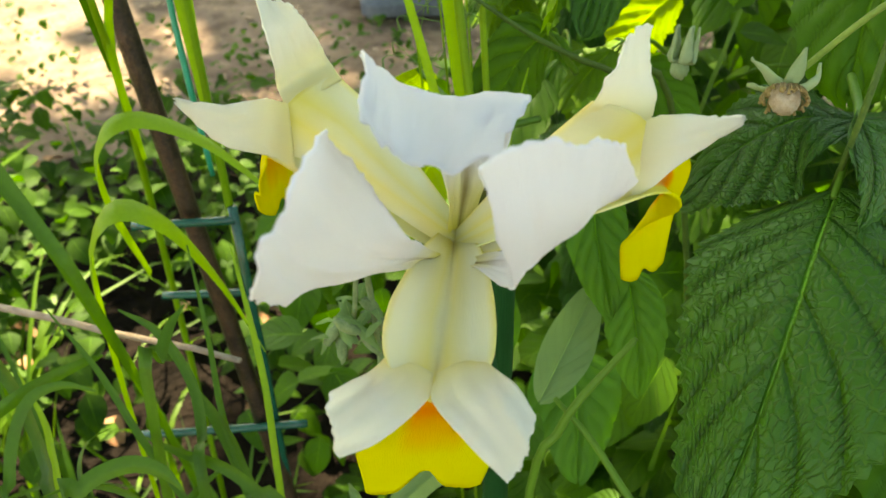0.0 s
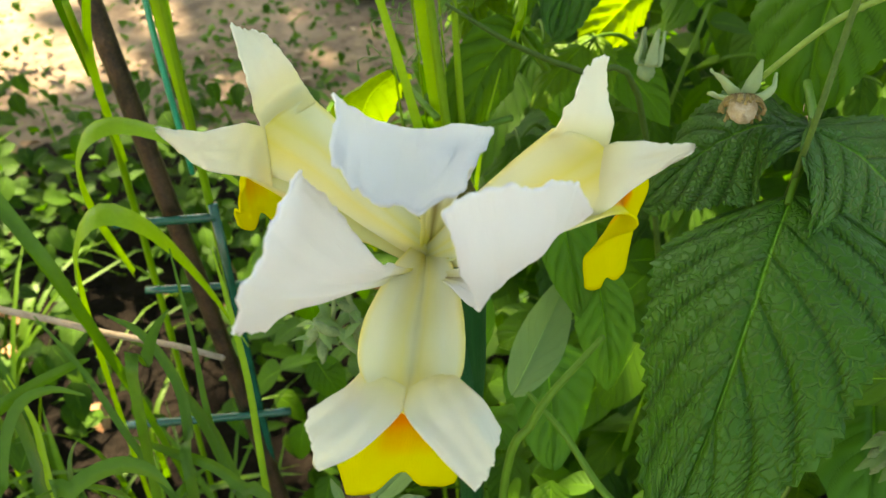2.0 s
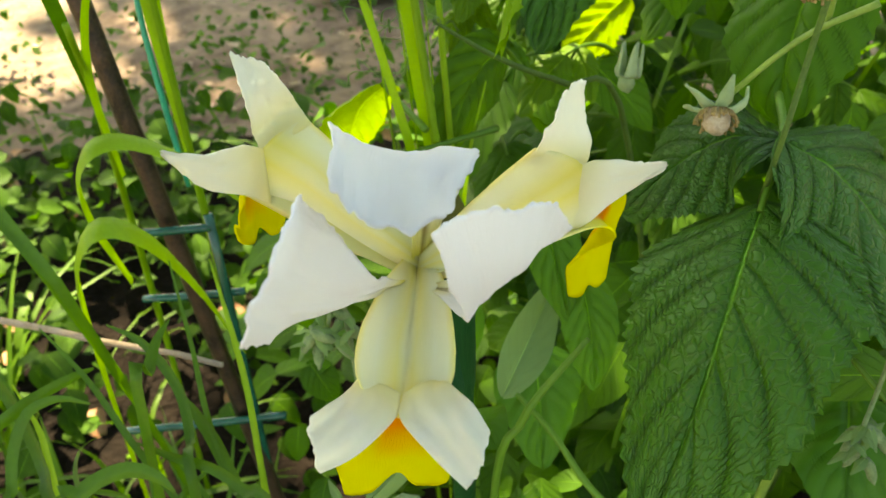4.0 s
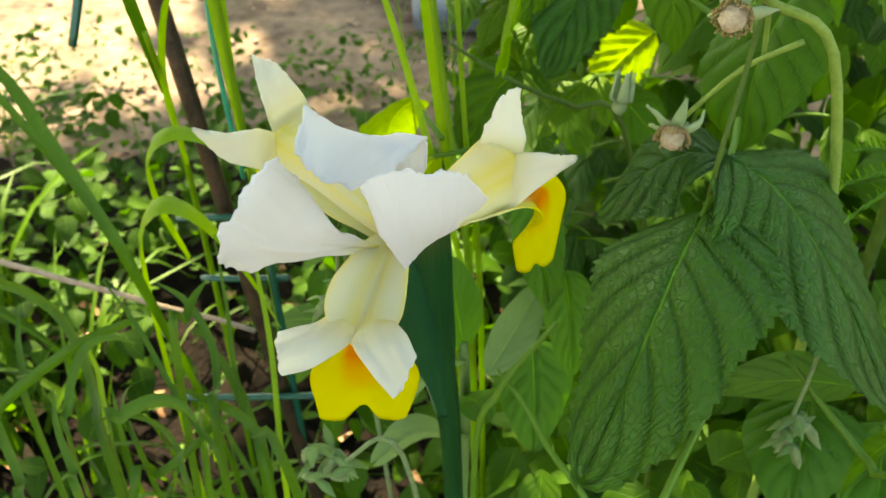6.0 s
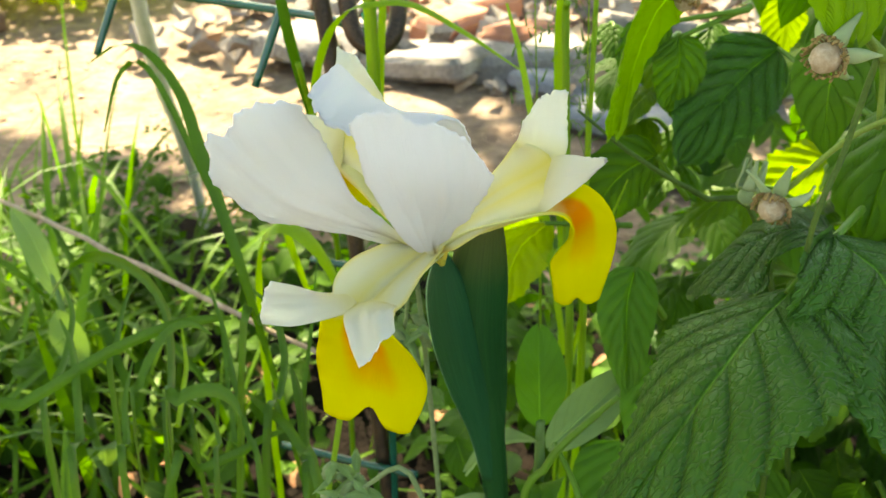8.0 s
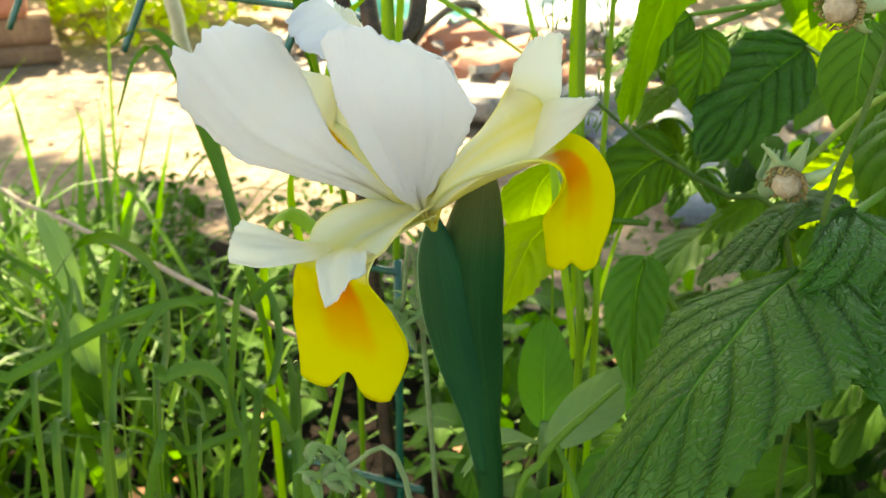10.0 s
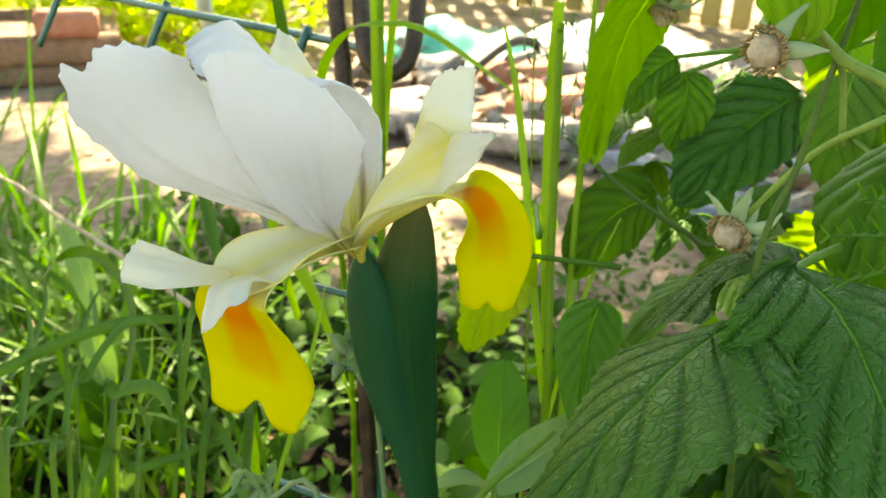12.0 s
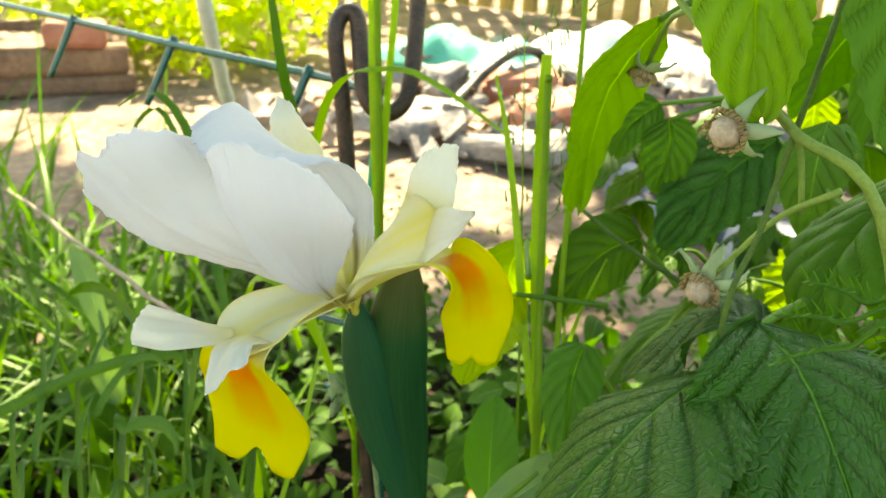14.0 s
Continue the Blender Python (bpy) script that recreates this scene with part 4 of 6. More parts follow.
    me = tube("stem", [(0.0085, 0.2243, 0.4019), (0.0256, 0.2279, 0.3889), (0.041, 0.2321, 0.3792), (0.0523, 0.2356, 0.3728), (0.075, 0.243, 0.355), (0.11, 0.26, 0.20), (0.12, 0.27, -0.02)], [0.0005, 0.0008, 0.0009, 0.0010, 0.0011, 0.0013, 0.0015], 7, 30)
    me.transform(Matrix.Translation((-0.09, -0.25, -0.34)))
    part("stem", me, M_CANE, c)


def open_side(x, y):
    """How far a place lies inside the thicket's edge, which runs slantwise away from the iris."""
    return x - 0.118 + 0.20 * (y + 0.03)


def three_part_leaf(at, a, size, mat, label, r):
    """A raspberry leaf of three toothed leaflets on its stalk, pointing along the heading a."""
    t = thing("raspberry_leaf", label, "leaf", "raspberry leaves", at=at)
    for turn, big, start in ((0.0, 1.0, 0.25), (1.15, 0.78, 0.0), (-1.15, 0.78, 0.0)):
        d = Vector((math.cos(a + turn), math.sin(a + turn), r.uniform(-0.75, -0.1)))
        o = Vector((math.cos(a), math.sin(a), -0.2)) * size * start
        mid = [o + d * size * big * f + Vector((0, 0, -q * size * big)) for f, q in ((0.04, 0.0), (0.36, 0.02), (0.7, 0.13), (1.0, 0.34))]
        me = leaflet("leaflet", [tuple(p) for p in mid], size * big * r.uniform(0.28, 0.36), (-d.y, d.x, r.uniform(-0.35, 0.35)), 30, 17, 12, 0.10, 0.0007, -0.2, 1.0, r.randrange(999))
        part("leaflet", me, mat, t)
    back = Vector((-math.cos(a), -math.sin(a), -0.5)) * size
    part("leaf_stalk", tube("leaf_stalk", [tuple(back * 1.2), tuple(back * 0.6 + Vector((0, 0, 0.15 * size))), (0, 0, 0), tuple(Vector((math.cos(a), math.sin(a), -0.2)) * size * 0.27)], [0.0010, 0.0009, 0.0007, 0.0006], 6, 12), M_STEM, t)


def thicket_leaves():
    """Raspberry leaves of three toothed leaflets, each on its stalk."""
    r = random.Random(77)
    made = 0
    while made < 105:
        y = r.uniform(0.235, 0.60)
        x = 0.118 - 0.20 * (y + 0.03) + r.uniform(-0.035, 0.02) + abs(r.gauss(0, 0.13))
        z = r.uniform(0.10, 0.37) + 0.35 * max(0.0, x)
        deep = open_side(x, y)
        if in_gap(x, y, z) or z > 0.475 or (deep < 0.0 and z > 0.34 - 0.25 * (y - 0.235)) or (deep < 0.01 and r.random() < 0.5):
            continue
        made += 1
        # lighter leaf colours high, the dark one low, painting in the thicket's shade
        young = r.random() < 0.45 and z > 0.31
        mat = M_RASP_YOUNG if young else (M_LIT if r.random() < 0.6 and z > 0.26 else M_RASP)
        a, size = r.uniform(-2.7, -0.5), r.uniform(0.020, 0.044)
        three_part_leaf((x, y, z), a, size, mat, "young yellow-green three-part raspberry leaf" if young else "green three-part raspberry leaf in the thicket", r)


def edge_leaves():
    """The outermost leaves of the thicket, beside the dark quilted leaf."""
    r = random.Random(5)
    for at in ((0.011, 0.285, 0.403),
               (0.027, 0.271, 0.399),
               (0.035, 0.301, 0.402),
               (0.023, 0.273, 0.384),
               (0.041, 0.296, 0.380),
               (0.038, 0.321, 0.412),
               (-0.001, 0.315, 0.409),
               (0.028, 0.292, 0.413),
               (0.066, 0.287, 0.358),
               (0.037, 0.290, 0.361)):
        three_part_leaf(at, r.uniform(-2.6, -1.0), r.uniform(0.016, 0.023), M_RASP_YOUNG if r.random() < 0.55 else M_LIT, "mid-green three-part raspberry leaf at the thicket's edge", r)


single_leaves()
thicket_leaves()
edge_leaves()


# ---- downy plant beside the iris stem ----
def downy_plant():
    p = thing("downy_plant", "grey-green downy plant with paddle leaves beside the iris", "plant", at=(0.017, 0.18, 0.0))
    mv = Matrix.Translation((-0.017, -0.18, 0.0))

    def add(name, me, mat):
        me.transform(mv)
        part(name, me, mat, p)

    add("stem", tube("stem", [(0.017, 0.18, -0.03), (0.016, 0.178, 0.15), (0.017, 0.176, 0.27), (0.0165, 0.1745, 0.309)], [0.003, 0.0026, 0.0022, 0.0015]), M_SAGE)
    for mid, half, side, mat in (
        ([(0.0165, 0.1745, 0.307), (0.0145, 0.178, 0.318), (0.0125, 0.182, 0.328), (0.0105, 0.187, 0.3365)], 0.0085, (0.85, 0.5, 0.0), M_SOFT),
        ([(0.0261, 0.1495, 0.3214), (0.0317, 0.1591, 0.3256), (0.0368, 0.1682, 0.3292), (0.0428, 0.1787, 0.3346)], 0.0070, (0.84, -0.21, -0.43), M_SAGE),
        ([(0.016, 0.175, 0.300), (0.008, 0.168, 0.303), (0.002, 0.163, 0.300), (-0.004, 0.160, 0.292)], 0.0080, (0.5, -0.7, 0.4), M_SAGE),
        ([(0.017, 0.175, 0.280), (0.020, 0.165, 0.290), (0.0225, 0.158, 0.296), (0.025, 0.150, 0.297)], 0.0080, (0.9, 0.2, 0.2), M_SOFT),
        ([(0.017, 0.176, 0.255), (0.006, 0.166, 0.268), (-0.004, 0.160, 0.272), (-0.014, 0.152, 0.268)], 0.0100, (0.6, -0.7, 0.3), M_SAGE),
    ):
        add("leaf", leaflet("leaf", mid, half, side, 26, 15, 9, 0.0, 0.0004, 0.2, 1.25, 9), mat)


downy_plant()


def leggy_weeds():
    """Green leafless weeds that rise between the leaves under the raspberry."""
    for pts in ([(0.0664, 0.1443, -0.0200), (0.0564, 0.1143, 0.3075), (0.0466, 0.1244, 0.3143), (0.0383, 0.1353, 0.3221), (0.0289, 0.1447, 0.3282)],
                [(0.0392, 0.1649, -0.0200), (0.0292, 0.1349, 0.3273), (0.0332, 0.1370, 0.3357), (0.0397, 0.1397, 0.3446), (0.0459, 0.1420, 0.3530)],
                [(0.0861, 0.1287, -0.0200), (0.0761, 0.0987, 0.3336), (0.0840, 0.1117, 0.3422), (0.0929, 0.1256, 0.3517)],
                [(0.1385, 0.1320, -0.0200), (0.1285, 0.1020, 0.3431), (0.1263, 0.1077, 0.3439), (0.1167, 0.1183, 0.3514), (0.1086, 0.1283, 0.3580)]):
        a, b = Vector(pts[1]), Vector(pts[2])
        low = a - (b - a) * 1.6 - Vector((0, 0, 0.012))
        pts = [(low.x, low.y - 0.02, -0.02), (low.x, low.y - 0.01, 0.16), tuple(low)] + pts[1:]
        t = thing("leggy_weed", "thin green leggy weed under the raspberry leaf", "weed", "leggy weeds", at=pts[0])
        me = tube("stem", pts, [0.0012, 0.0012, 0.0011, 0.0007], 8, 30)
        me.transform(Matrix.Translation([-v for v in pts[0]]))
        part("stem", me, M_STEM, t)


leggy_weeds()


def broad_weed():
    """A broad-leaved weed standing in the grass."""
    p = thing("broad_leaved_weed", "broad-leaved grey-green weed standing in the grass", "weed", at=(-0.33, 0.29, 0.0))
    mv = Matrix.Translation((0.33, -0.29, 0.0))

    def add(name, me, mat):
        me.transform(mv)
        part(name, me, mat, p)

    add("stem", tube("stem", [(-0.33, 0.29, -0.03), (-0.332, 0.287, 0.08), (-0.338, 0.292, 0.17), (-0.350, 0.30, 0.215)], [0.0035, 0.003, 0.0024, 0.0015]), M_SAGE)
    for mid, half, side, mat in (
        ([(-0.330, 0.290, 0.112), (-0.333, 0.283, 0.132), (-0.336, 0.276, 0.144), (-0.342, 0.268, 0.147)], 0.0125, (0.5, 0.6, 0.3), M_WEED),
        ([(-0.331, 0.284, 0.092), (-0.328, 0.264, 0.120), (-0.327, 0.253, 0.130), (-0.325, 0.241, 0.131)], 0.0130, (0.9, 0.2, 0.2), M_WEED),
        ([(-0.334, 0.290, 0.148), (-0.332, 0.286, 0.164), (-0.331, 0.283, 0.180), (-0.328, 0.281, 0.199)], 0.0110, (0.8, 0.55, 0.1), M_SAGE),
        ([(-0.331, 0.288, 0.060), (-0.318, 0.280, 0.085), (-0.310, 0.275, 0.100), (-0.300, 0.270, 0.106)], 0.0110, (0.7, 0.7, 0.1), M_SAGE),
        ([(-0.345, 0.298, 0.195), (-0.352, 0.298, 0.218), (-0.360, 0.300, 0.238), (-0.372, 0.302, 0.252)], 0.0080, (0.7, 0.6, 0.3), M_SAGE),
        ([(-0.335, 0.290, 0.120), (-0.350, 0.285, 0.140), (-0.362, 0.280, 0.148), (-0.376, 0.275, 0.146)], 0.0115, (0.2, 0.9, 0.3), M_WEED),
    ):
        add("leaf", leaflet("leaf", mid, half, side, 26, 15, 9, 0.0, 0.0004, 0.2, 1.25, 9), mat)


broad_weed()


def feathery_weed():
    """Thin sprays with many short narrow leaves."""
    r = random.Random(51)
    p = thing("feathery_weed", "feathery pale green weed sprays beside the raspberry leaf", "weed", at=(0.150, 0.130, 0.0))
    mv = Matrix.Translation((-0.150, -0.130, 0.0))
    for tip in ((0.0985, 0.1080, 0.4300), (0.1020, 0.1140, 0.4350), (0.1010, 0.1060, 0.4235)):
        a, b = Vector((0.150, 0.130, -0.02)), Vector(tip)
        k1, k2 = Vector((0.149, 0.131, 0.30)), Vector((0.122, 0.118, 0.422))
        me = tube("spray_stem", [a, k1, k2, b.lerp(k2, 0.4) + Vector((0, 0, 0.003)), b], [0.0010, 0.0008, 0.0005, 0.0004, 0.0002], 6, 30)
        me.transform(mv)
        part("spray_stem", me, M_SOFT, p)
        for i in range(15):
            f = i / 14
            o = k2.lerp(b, f) + Vector((0, 0, 0.0045 * math.sin(math.pi * f)))
            for sgn in (-1, 1):
                d = (b - k2).normalized() * 0.0026 + Vector((r.gauss(0, 0.0005), r.gauss(0, 0.0005), sgn * r.uniform(0.0015, 0.0030)))
                me = blade_mesh("leaflet", [o, o + d * 0.5, o + d * (1 - 0.35 * f)], 0.00035, (0.6, -0.7, 0.2), nu=6)
                me.transform(mv)
                part("leaflet", me, M_SOFT, p)


feathery_weed()


def nodding_bud(at, foot, n, seed, label, bend=None):
    """A drooping cluster of downy buds on a bent stalk."""
    r = random.Random(seed)
    t = thing("downy_bud_cluster", label, "flower bud", "downy bud clusters", at=foot)
    mv = Matrix.Translation([-v for v in foot])
    top = Vector(bend) if bend else Vector(at) + Vector((0.004, 0.002, 0.012))
    s = tube("stalk", [foot, [(a + b) / 2 for a, b in zip(foot, top)], top, at], [0.0012, 0.001, 0.0008, 0.0006], 7) if foot[2] < at[2] else tube("stalk", [foot, [(a + b) / 2 + 0.001 for a, b in zip(foot, at)], at], [0.0007, 0.0006, 0.0006], 7)
    s.transform(mv)
    part("stalk", s, M_DOWN, t)
    for k in range(n):
        o = Vector(at) - Vector(foot) + Vector((r.gauss(0, 0.003), r.gauss(0, 0.003), r.gauss(0.0, 0.003)))
        d = Vector((r.gauss(0, 0.6), r.gauss(0, 0.6), -1)).normalized() * r.uniform(0.006, 0.010)
        me = tube("bud", [o, o + d * 0.3, o + d * 0.7, o + d], [0.0006, 0.0015, 0.0012, 0.0002], 9, 9)
        for v in me.vertices:
            v.co += noise.noise_vector(v.co * 1300 + Vector((seed, k, 0))) * 0.0005
        part("bud", me, M_DOWN, t)
        for q in range(2):
            a2 = r.uniform(0, 6.28)
            e = o + Vector((math.cos(a2), math.sin(a2), r.uniform(-0.9, 0.3))) * r.uniform(0.005, 0.009)
            part("bract", sheet("bract", [o, (o + e) / 2 + Vector((0, 0, 0.001)), e], [0.0006, 0.0014, 0.0002], (-math.sin(a2), math.cos(a2), 0.3), 0.3, 8, 5, 0.0002, 5, 0, k), M_SAGE, t)


nodding_bud((-0.022, 0.150, 0.352), (-0.005, 0.185, 0.0), 9, 2, "nodding downy green bud cluster behind the iris")
nodding_bud((-0.0160, 0.1035, 0.3300), (0.030, 0.112, 0.0), 8, 3, "nodding downy green bud cluster on an arching stalk", (0.0040, 0.1060, 0.3290))
nodding_bud((0.110, 0.116, 0.345), (0.1165, 0.128, 0.368), 6, 4, "nodding downy bud cluster under raspberry leaves")


# ---- grasses ----
def grass_thing(name, label, blades, group="tall grasses"):
    """One plant: blades and culms given by their curves, from the foot up."""
    foot = blades[0][1][0]
    t = thing(name, label, "grass", group, at=foot)
    mv = Matrix.Translation([-v for v in foot])
    for kind, pts, half, side, mat in blades:
        me = blade_mesh("blade", pts, half, side) if kind == "blade" else tube("culm", pts, half, 8, 24)
        me.transform(mv)
        part(kind, me, mat, t)
    return t


def tall_grasses():
    grass_thing("grass_plant", "tall yellow-green grass tied beside the iron rod", [
        ("culm", [(-0.077, 0.248, -0.03), (-0.077, 0.247, 0.2), (-0.077, 0.245, 0.36), (-0.078, 0.244, 0.44), (-0.080, 0.243, 0.55)], [0.0018, 0.0017, 0.0015, 0.0012, 0.001], None, M_BLADE),
        ("blade", [(-0.077, 0.244, 0.34), (-0.079, 0.243, 0.40), (-0.080, 0.243, 0.46), (-0.079, 0.242, 0.56)], [0.0013, 0.0015, 0.0014, 0.0008], (0.9, 0.4, 0), M_BLADE),
        ("blade", [(-0.078, 0.246, 0.36), (-0.0775, 0.250, 0.41), (-0.074, 0.252, 0.47), (-0.070, 0.252, 0.56)], [0.0012, 0.0015, 0.0013, 0.0008], (0.9, 0.4, 0), M_BLADE),
        ("blade", [(-0.093, 0.222, 0.350), (-0.0955, 0.224, 0.385), (-0.0890, 0.2245, 0.413), (-0.0814, 0.230, 0.425), (-0.0725, 0.2368, 0.4274), (-0.0613, 0.2444, 0.4263), (-0.0447, 0.252, 0.4166), (-0.0235, 0.2588, 0.4022)], [0.0010, 0.0020, 0.0025, 0.0024, 0.0022, 0.0017, 0.0013, 0.0004], (0.3, 0.9, 0.2), M_BLADE),
    ])
    grass_thing("grass_plant", "arching yellow-green grass with a broad bent blade", [
        ("culm", [(-0.135, 0.30, -0.03), (-0.128, 0.295, 0.15), (-0.116, 0.272, 0.29), (-0.100, 0.235, 0.37), (-0.091, 0.210, 0.41)], [0.0017, 0.0016, 0.0015, 0.0013, 0.001], None, M_BLADE),
        ("blade", [(-0.100, 0.233, 0.375), (-0.094, 0.215, 0.405), (-0.092, 0.205, 0.430), (-0.094, 0.200, 0.475)], [0.0012, 0.0019, 0.0019, 0.0008], (0.85, 0.5, 0), M_BLADE_DARK),
        ("blade", [(-0.100, 0.218, 0.305), (-0.103, 0.208, 0.345), (-0.098, 0.205, 0.368), (-0.087, 0.210, 0.3725), (-0.070, 0.214, 0.362), (-0.050, 0.212, 0.342)], [0.0020, 0.0036, 0.0036, 0.0033, 0.0024, 0.0006], (-0.2, 0.9, 0.3), M_BLADE),
    ])
    grass_thing("grass_plant", "arching grass with a broad pale green blade", [
        ("blade", [(-0.145, 0.245, -0.02), (-0.125, 0.215, 0.17), (-0.111, 0.196, 0.29), (-0.103, 0.190, 0.340), (-0.092, 0.192, 0.354), (-0.080, 0.197, 0.343), (-0.070, 0.202, 0.315), (-0.062, 0.206, 0.28)], [0.003, 0.0036, 0.0040, 0.0040, 0.0042, 0.0036, 0.0022, 0.0004], (-0.2, 0.9, 0.25), M_BLADE),
    ])
    grass_thing("grass_plant", "upright green grass culms behind the flower", [
        ("culm", [(0.024, 0.204, -0.03), (0.018, 0.208, 0.28), (0.010, 0.218, 0.355), (0.001, 0.230, 0.425), (0.0005, 0.2305, 0.436)], [0.0017, 0.0016, 0.0014, 0.0013, 0.0012], None, M_BLADE),
        ("blade", [(0.012, 0.215, 0.33), (0.004, 0.224, 0.38), (-0.001, 0.231, 0.42), (-0.002, 0.233, 0.442)], [0.0014, 0.0020, 0.0020, 0.0017], (0.9, 0.4, 0.1), M_BLADE),
        ("blade", [(0.014, 0.213, 0.31), (0.002, 0.221, 0.355), (-0.006, 0.227, 0.385), (-0.014, 0.232, 0.412), (-0.022, 0.236, 0.432)], [0.0010, 0.0015, 0.0013, 0.0011, 0.0004], (0.9, 0.3, 0.2), M_BLADE),
        ("culm", [(0.028, 0.214, -0.03), (0.0215, 0.214, 0.28), (0.014, 0.226, 0.36), (0.009, 0.236, 0.43), (0.006, 0.240, 0.50)], [0.0014, 0.0013, 0.0011, 0.0009, 0.0007], None, M_BLADE),
        ("blade", [(0.016, 0.212, 0.30), (0.018, 0.220, 0.33), (0.021, 0.228, 0.355), (0.026, 0.235, 0.375)], [0.0006, 0.0009, 0.0007, 0.0003], (0.8, 0.5, 0.1), M_BLADE),
    ])
    grass_thing("grass_plant", "dark grass blades arching over the weeds", [
        ("blade", [(-0.085, 0.200, -0.02), (-0.092, 0.193, 0.20), (-0.103, 0.1825, 0.325), (-0.1130, 0.1870, 0.350), (-0.1290, 0.1969, 0.3759), (-0.1408, 0.2042, 0.3944), (-0.1556, 0.2069, 0.4073), (-0.168, 0.205, 0.409), (-0.180, 0.202, 0.402)], [0.0006, 0.0008, 0.0014, 0.0021, 0.0024, 0.0020, 0.0015, 0.0009, 0.0003], (0.8, 0.55, 0.1), M_BLADE_DARK),
        ("blade", [(-0.086, 0.202, -0.02), (-0.094, 0.195, 0.20), (-0.110, 0.186, 0.335), (-0.132, 0.197, 0.372), (-0.1540, 0.2040, 0.4020), (-0.1640, 0.1990, 0.4000), (-0.1660, 0.188, 0.380)], [0.0005, 0.0006, 0.0009, 0.0013, 0.0012, 0.0009, 0.0003], (0.8, 0.55, 0.1), M_BLADE_DARK),
    ])
    grass_thing("grass_plant", "arching mid-green grass with broad soft blades", [
        ("blade", [(-0.1496, 0.0346, -0.0200), (-0.1564, 0.0605, 0.1619), (-0.1406, 0.0875, 0.3170), (-0.1338, 0.0991, 0.3237), (-0.1263, 0.1096, 0.3282), (-0.1156, 0.1226, 0.3349), (-0.1019, 0.1357, 0.3399), (-0.0912, 0.1449, 0.3404), (-0.0870, 0.1501, 0.3385)], [0.0011, 0.0017, 0.0019, 0.0019, 0.0019, 0.0019, 0.0019, 0.0014, 0.0003], (-0.49, -0.05, 0.87), M_BLADE_DARK),
        ("blade", [(-0.0804, 0.0832, -0.0200), (-0.0870, 0.0987, 0.1514), (-0.0963, 0.1204, 0.3028), (-0.1014, 0.1324, 0.3171), (-0.1079, 0.1428, 0.3296), (-0.1160, 0.1501, 0.3382), (-0.1272, 0.1544, 0.3437), (-0.1405, 0.1562, 0.3465), (-0.1520, 0.1560, 0.3450), (-0.1626, 0.1529, 0.3383), (-0.1696, 0.1474, 0.3256)], [0.0013, 0.0020, 0.0022, 0.0022, 0.0022, 0.0022, 0.0022, 0.0022, 0.0022, 0.0016, 0.0003], (0.77, 0.07, 0.64), M_BLADE_DARK),
        ("blade", [(-0.0837, 0.0851, -0.0200), (-0.0860, 0.0990, 0.1489), (-0.0884, 0.1128, 0.3178), (-0.0837, 0.1151, 0.3305), (-0.0778, 0.1180, 0.3338), (-0.0710, 0.1190, 0.3352), (-0.0644, 0.1176, 0.3339), (-0.0600, 0.1150, 0.3311)], [0.0013, 0.0021, 0.0021, 0.0021, 0.0021, 0.0021, 0.0016, 0.0004], (-0.35, 0.55, 0.75), M_BLADE_DARK),
        ("blade", [(-0.1027, 0.0893, -0.0200), (-0.1029, 0.1013, 0.1452), (-0.1031, 0.1134, 0.3104), (-0.1027, 0.1193, 0.3271), (-0.1021, 0.1267, 0.3353), (-0.0983, 0.1326, 0.3421), (-0.0906, 0.1347, 0.3447), (-0.0823, 0.1336, 0.3437)], [0.0008, 0.0014, 0.0014, 0.0014, 0.0014, 0.0014, 0.0010, 0.0003], (-0.6, 0.4, 0.7), M_BLADE_DARK),
        ("blade", [(-0.0518, 0.1049, -0.0200), (-0.0506, 0.1180, 0.1334), (-0.0493, 0.1310, 0.2868), (-0.0518, 0.1349, 0.3011), (-0.0549, 0.1397, 0.3064), (-0.0583, 0.1446, 0.3117), (-0.0634, 0.1500, 0.3176), (-0.0676, 0.1539, 0.3218)], [0.0013, 0.0022, 0.0022, 0.0022, 0.0022, 0.0022, 0.0016, 0.0004], (0.75, 0.3, 0.6), M_BLADE_DARK),
        ("blade", [(-0.0465, 0.1137, -0.0200), (-0.0450, 0.1220, 0.1256), (-0.0435, 0.1304, 0.2713), (-0.0465, 0.1437, 0.2960), (-0.0503, 0.1603, 0.3145), (-0.0550, 0.1736, 0.3293), (-0.0606, 0.1870, 0.3441)], [0.0006, 0.0010, 0.0010, 0.0010, 0.0010, 0.0008, 0.0002], (0.9, 0.3, 0.2), M_BLADE),
        ("blade", [(-0.0518, 0.1038, -0.0200), (-0.0488, 0.1133, 0.1288), (-0.0457, 0.1227, 0.2776), (-0.0518, 0.1338, 0.2999), (-0.0595, 0.1478, 0.3152), (-0.0639, 0.1627, 0.3318), (-0.0700, 0.1797, 0.3507)], [0.0005, 0.0009, 0.0009, 0.0009, 0.0009, 0.0007, 0.0002], (0.9, 0.3, 0.2), M_BLADE_DARK),
        ("blade", [(-0.0648, 0.0930, -0.0200), (-0.0605, 0.1040, 0.1394), (-0.0562, 0.1150, 0.2987), (-0.0648, 0.1230, 0.3174), (-0.0755, 0.1330, 0.3282), (-0.0862, 0.1439, 0.3401), (-0.0991, 0.1539, 0.3509)], [0.0006, 0.0010, 0.0010, 0.0010, 0.0010, 0.0008, 0.0002], (0.8, 0.4, 0.4), M_BLADE_DARK),
    ])
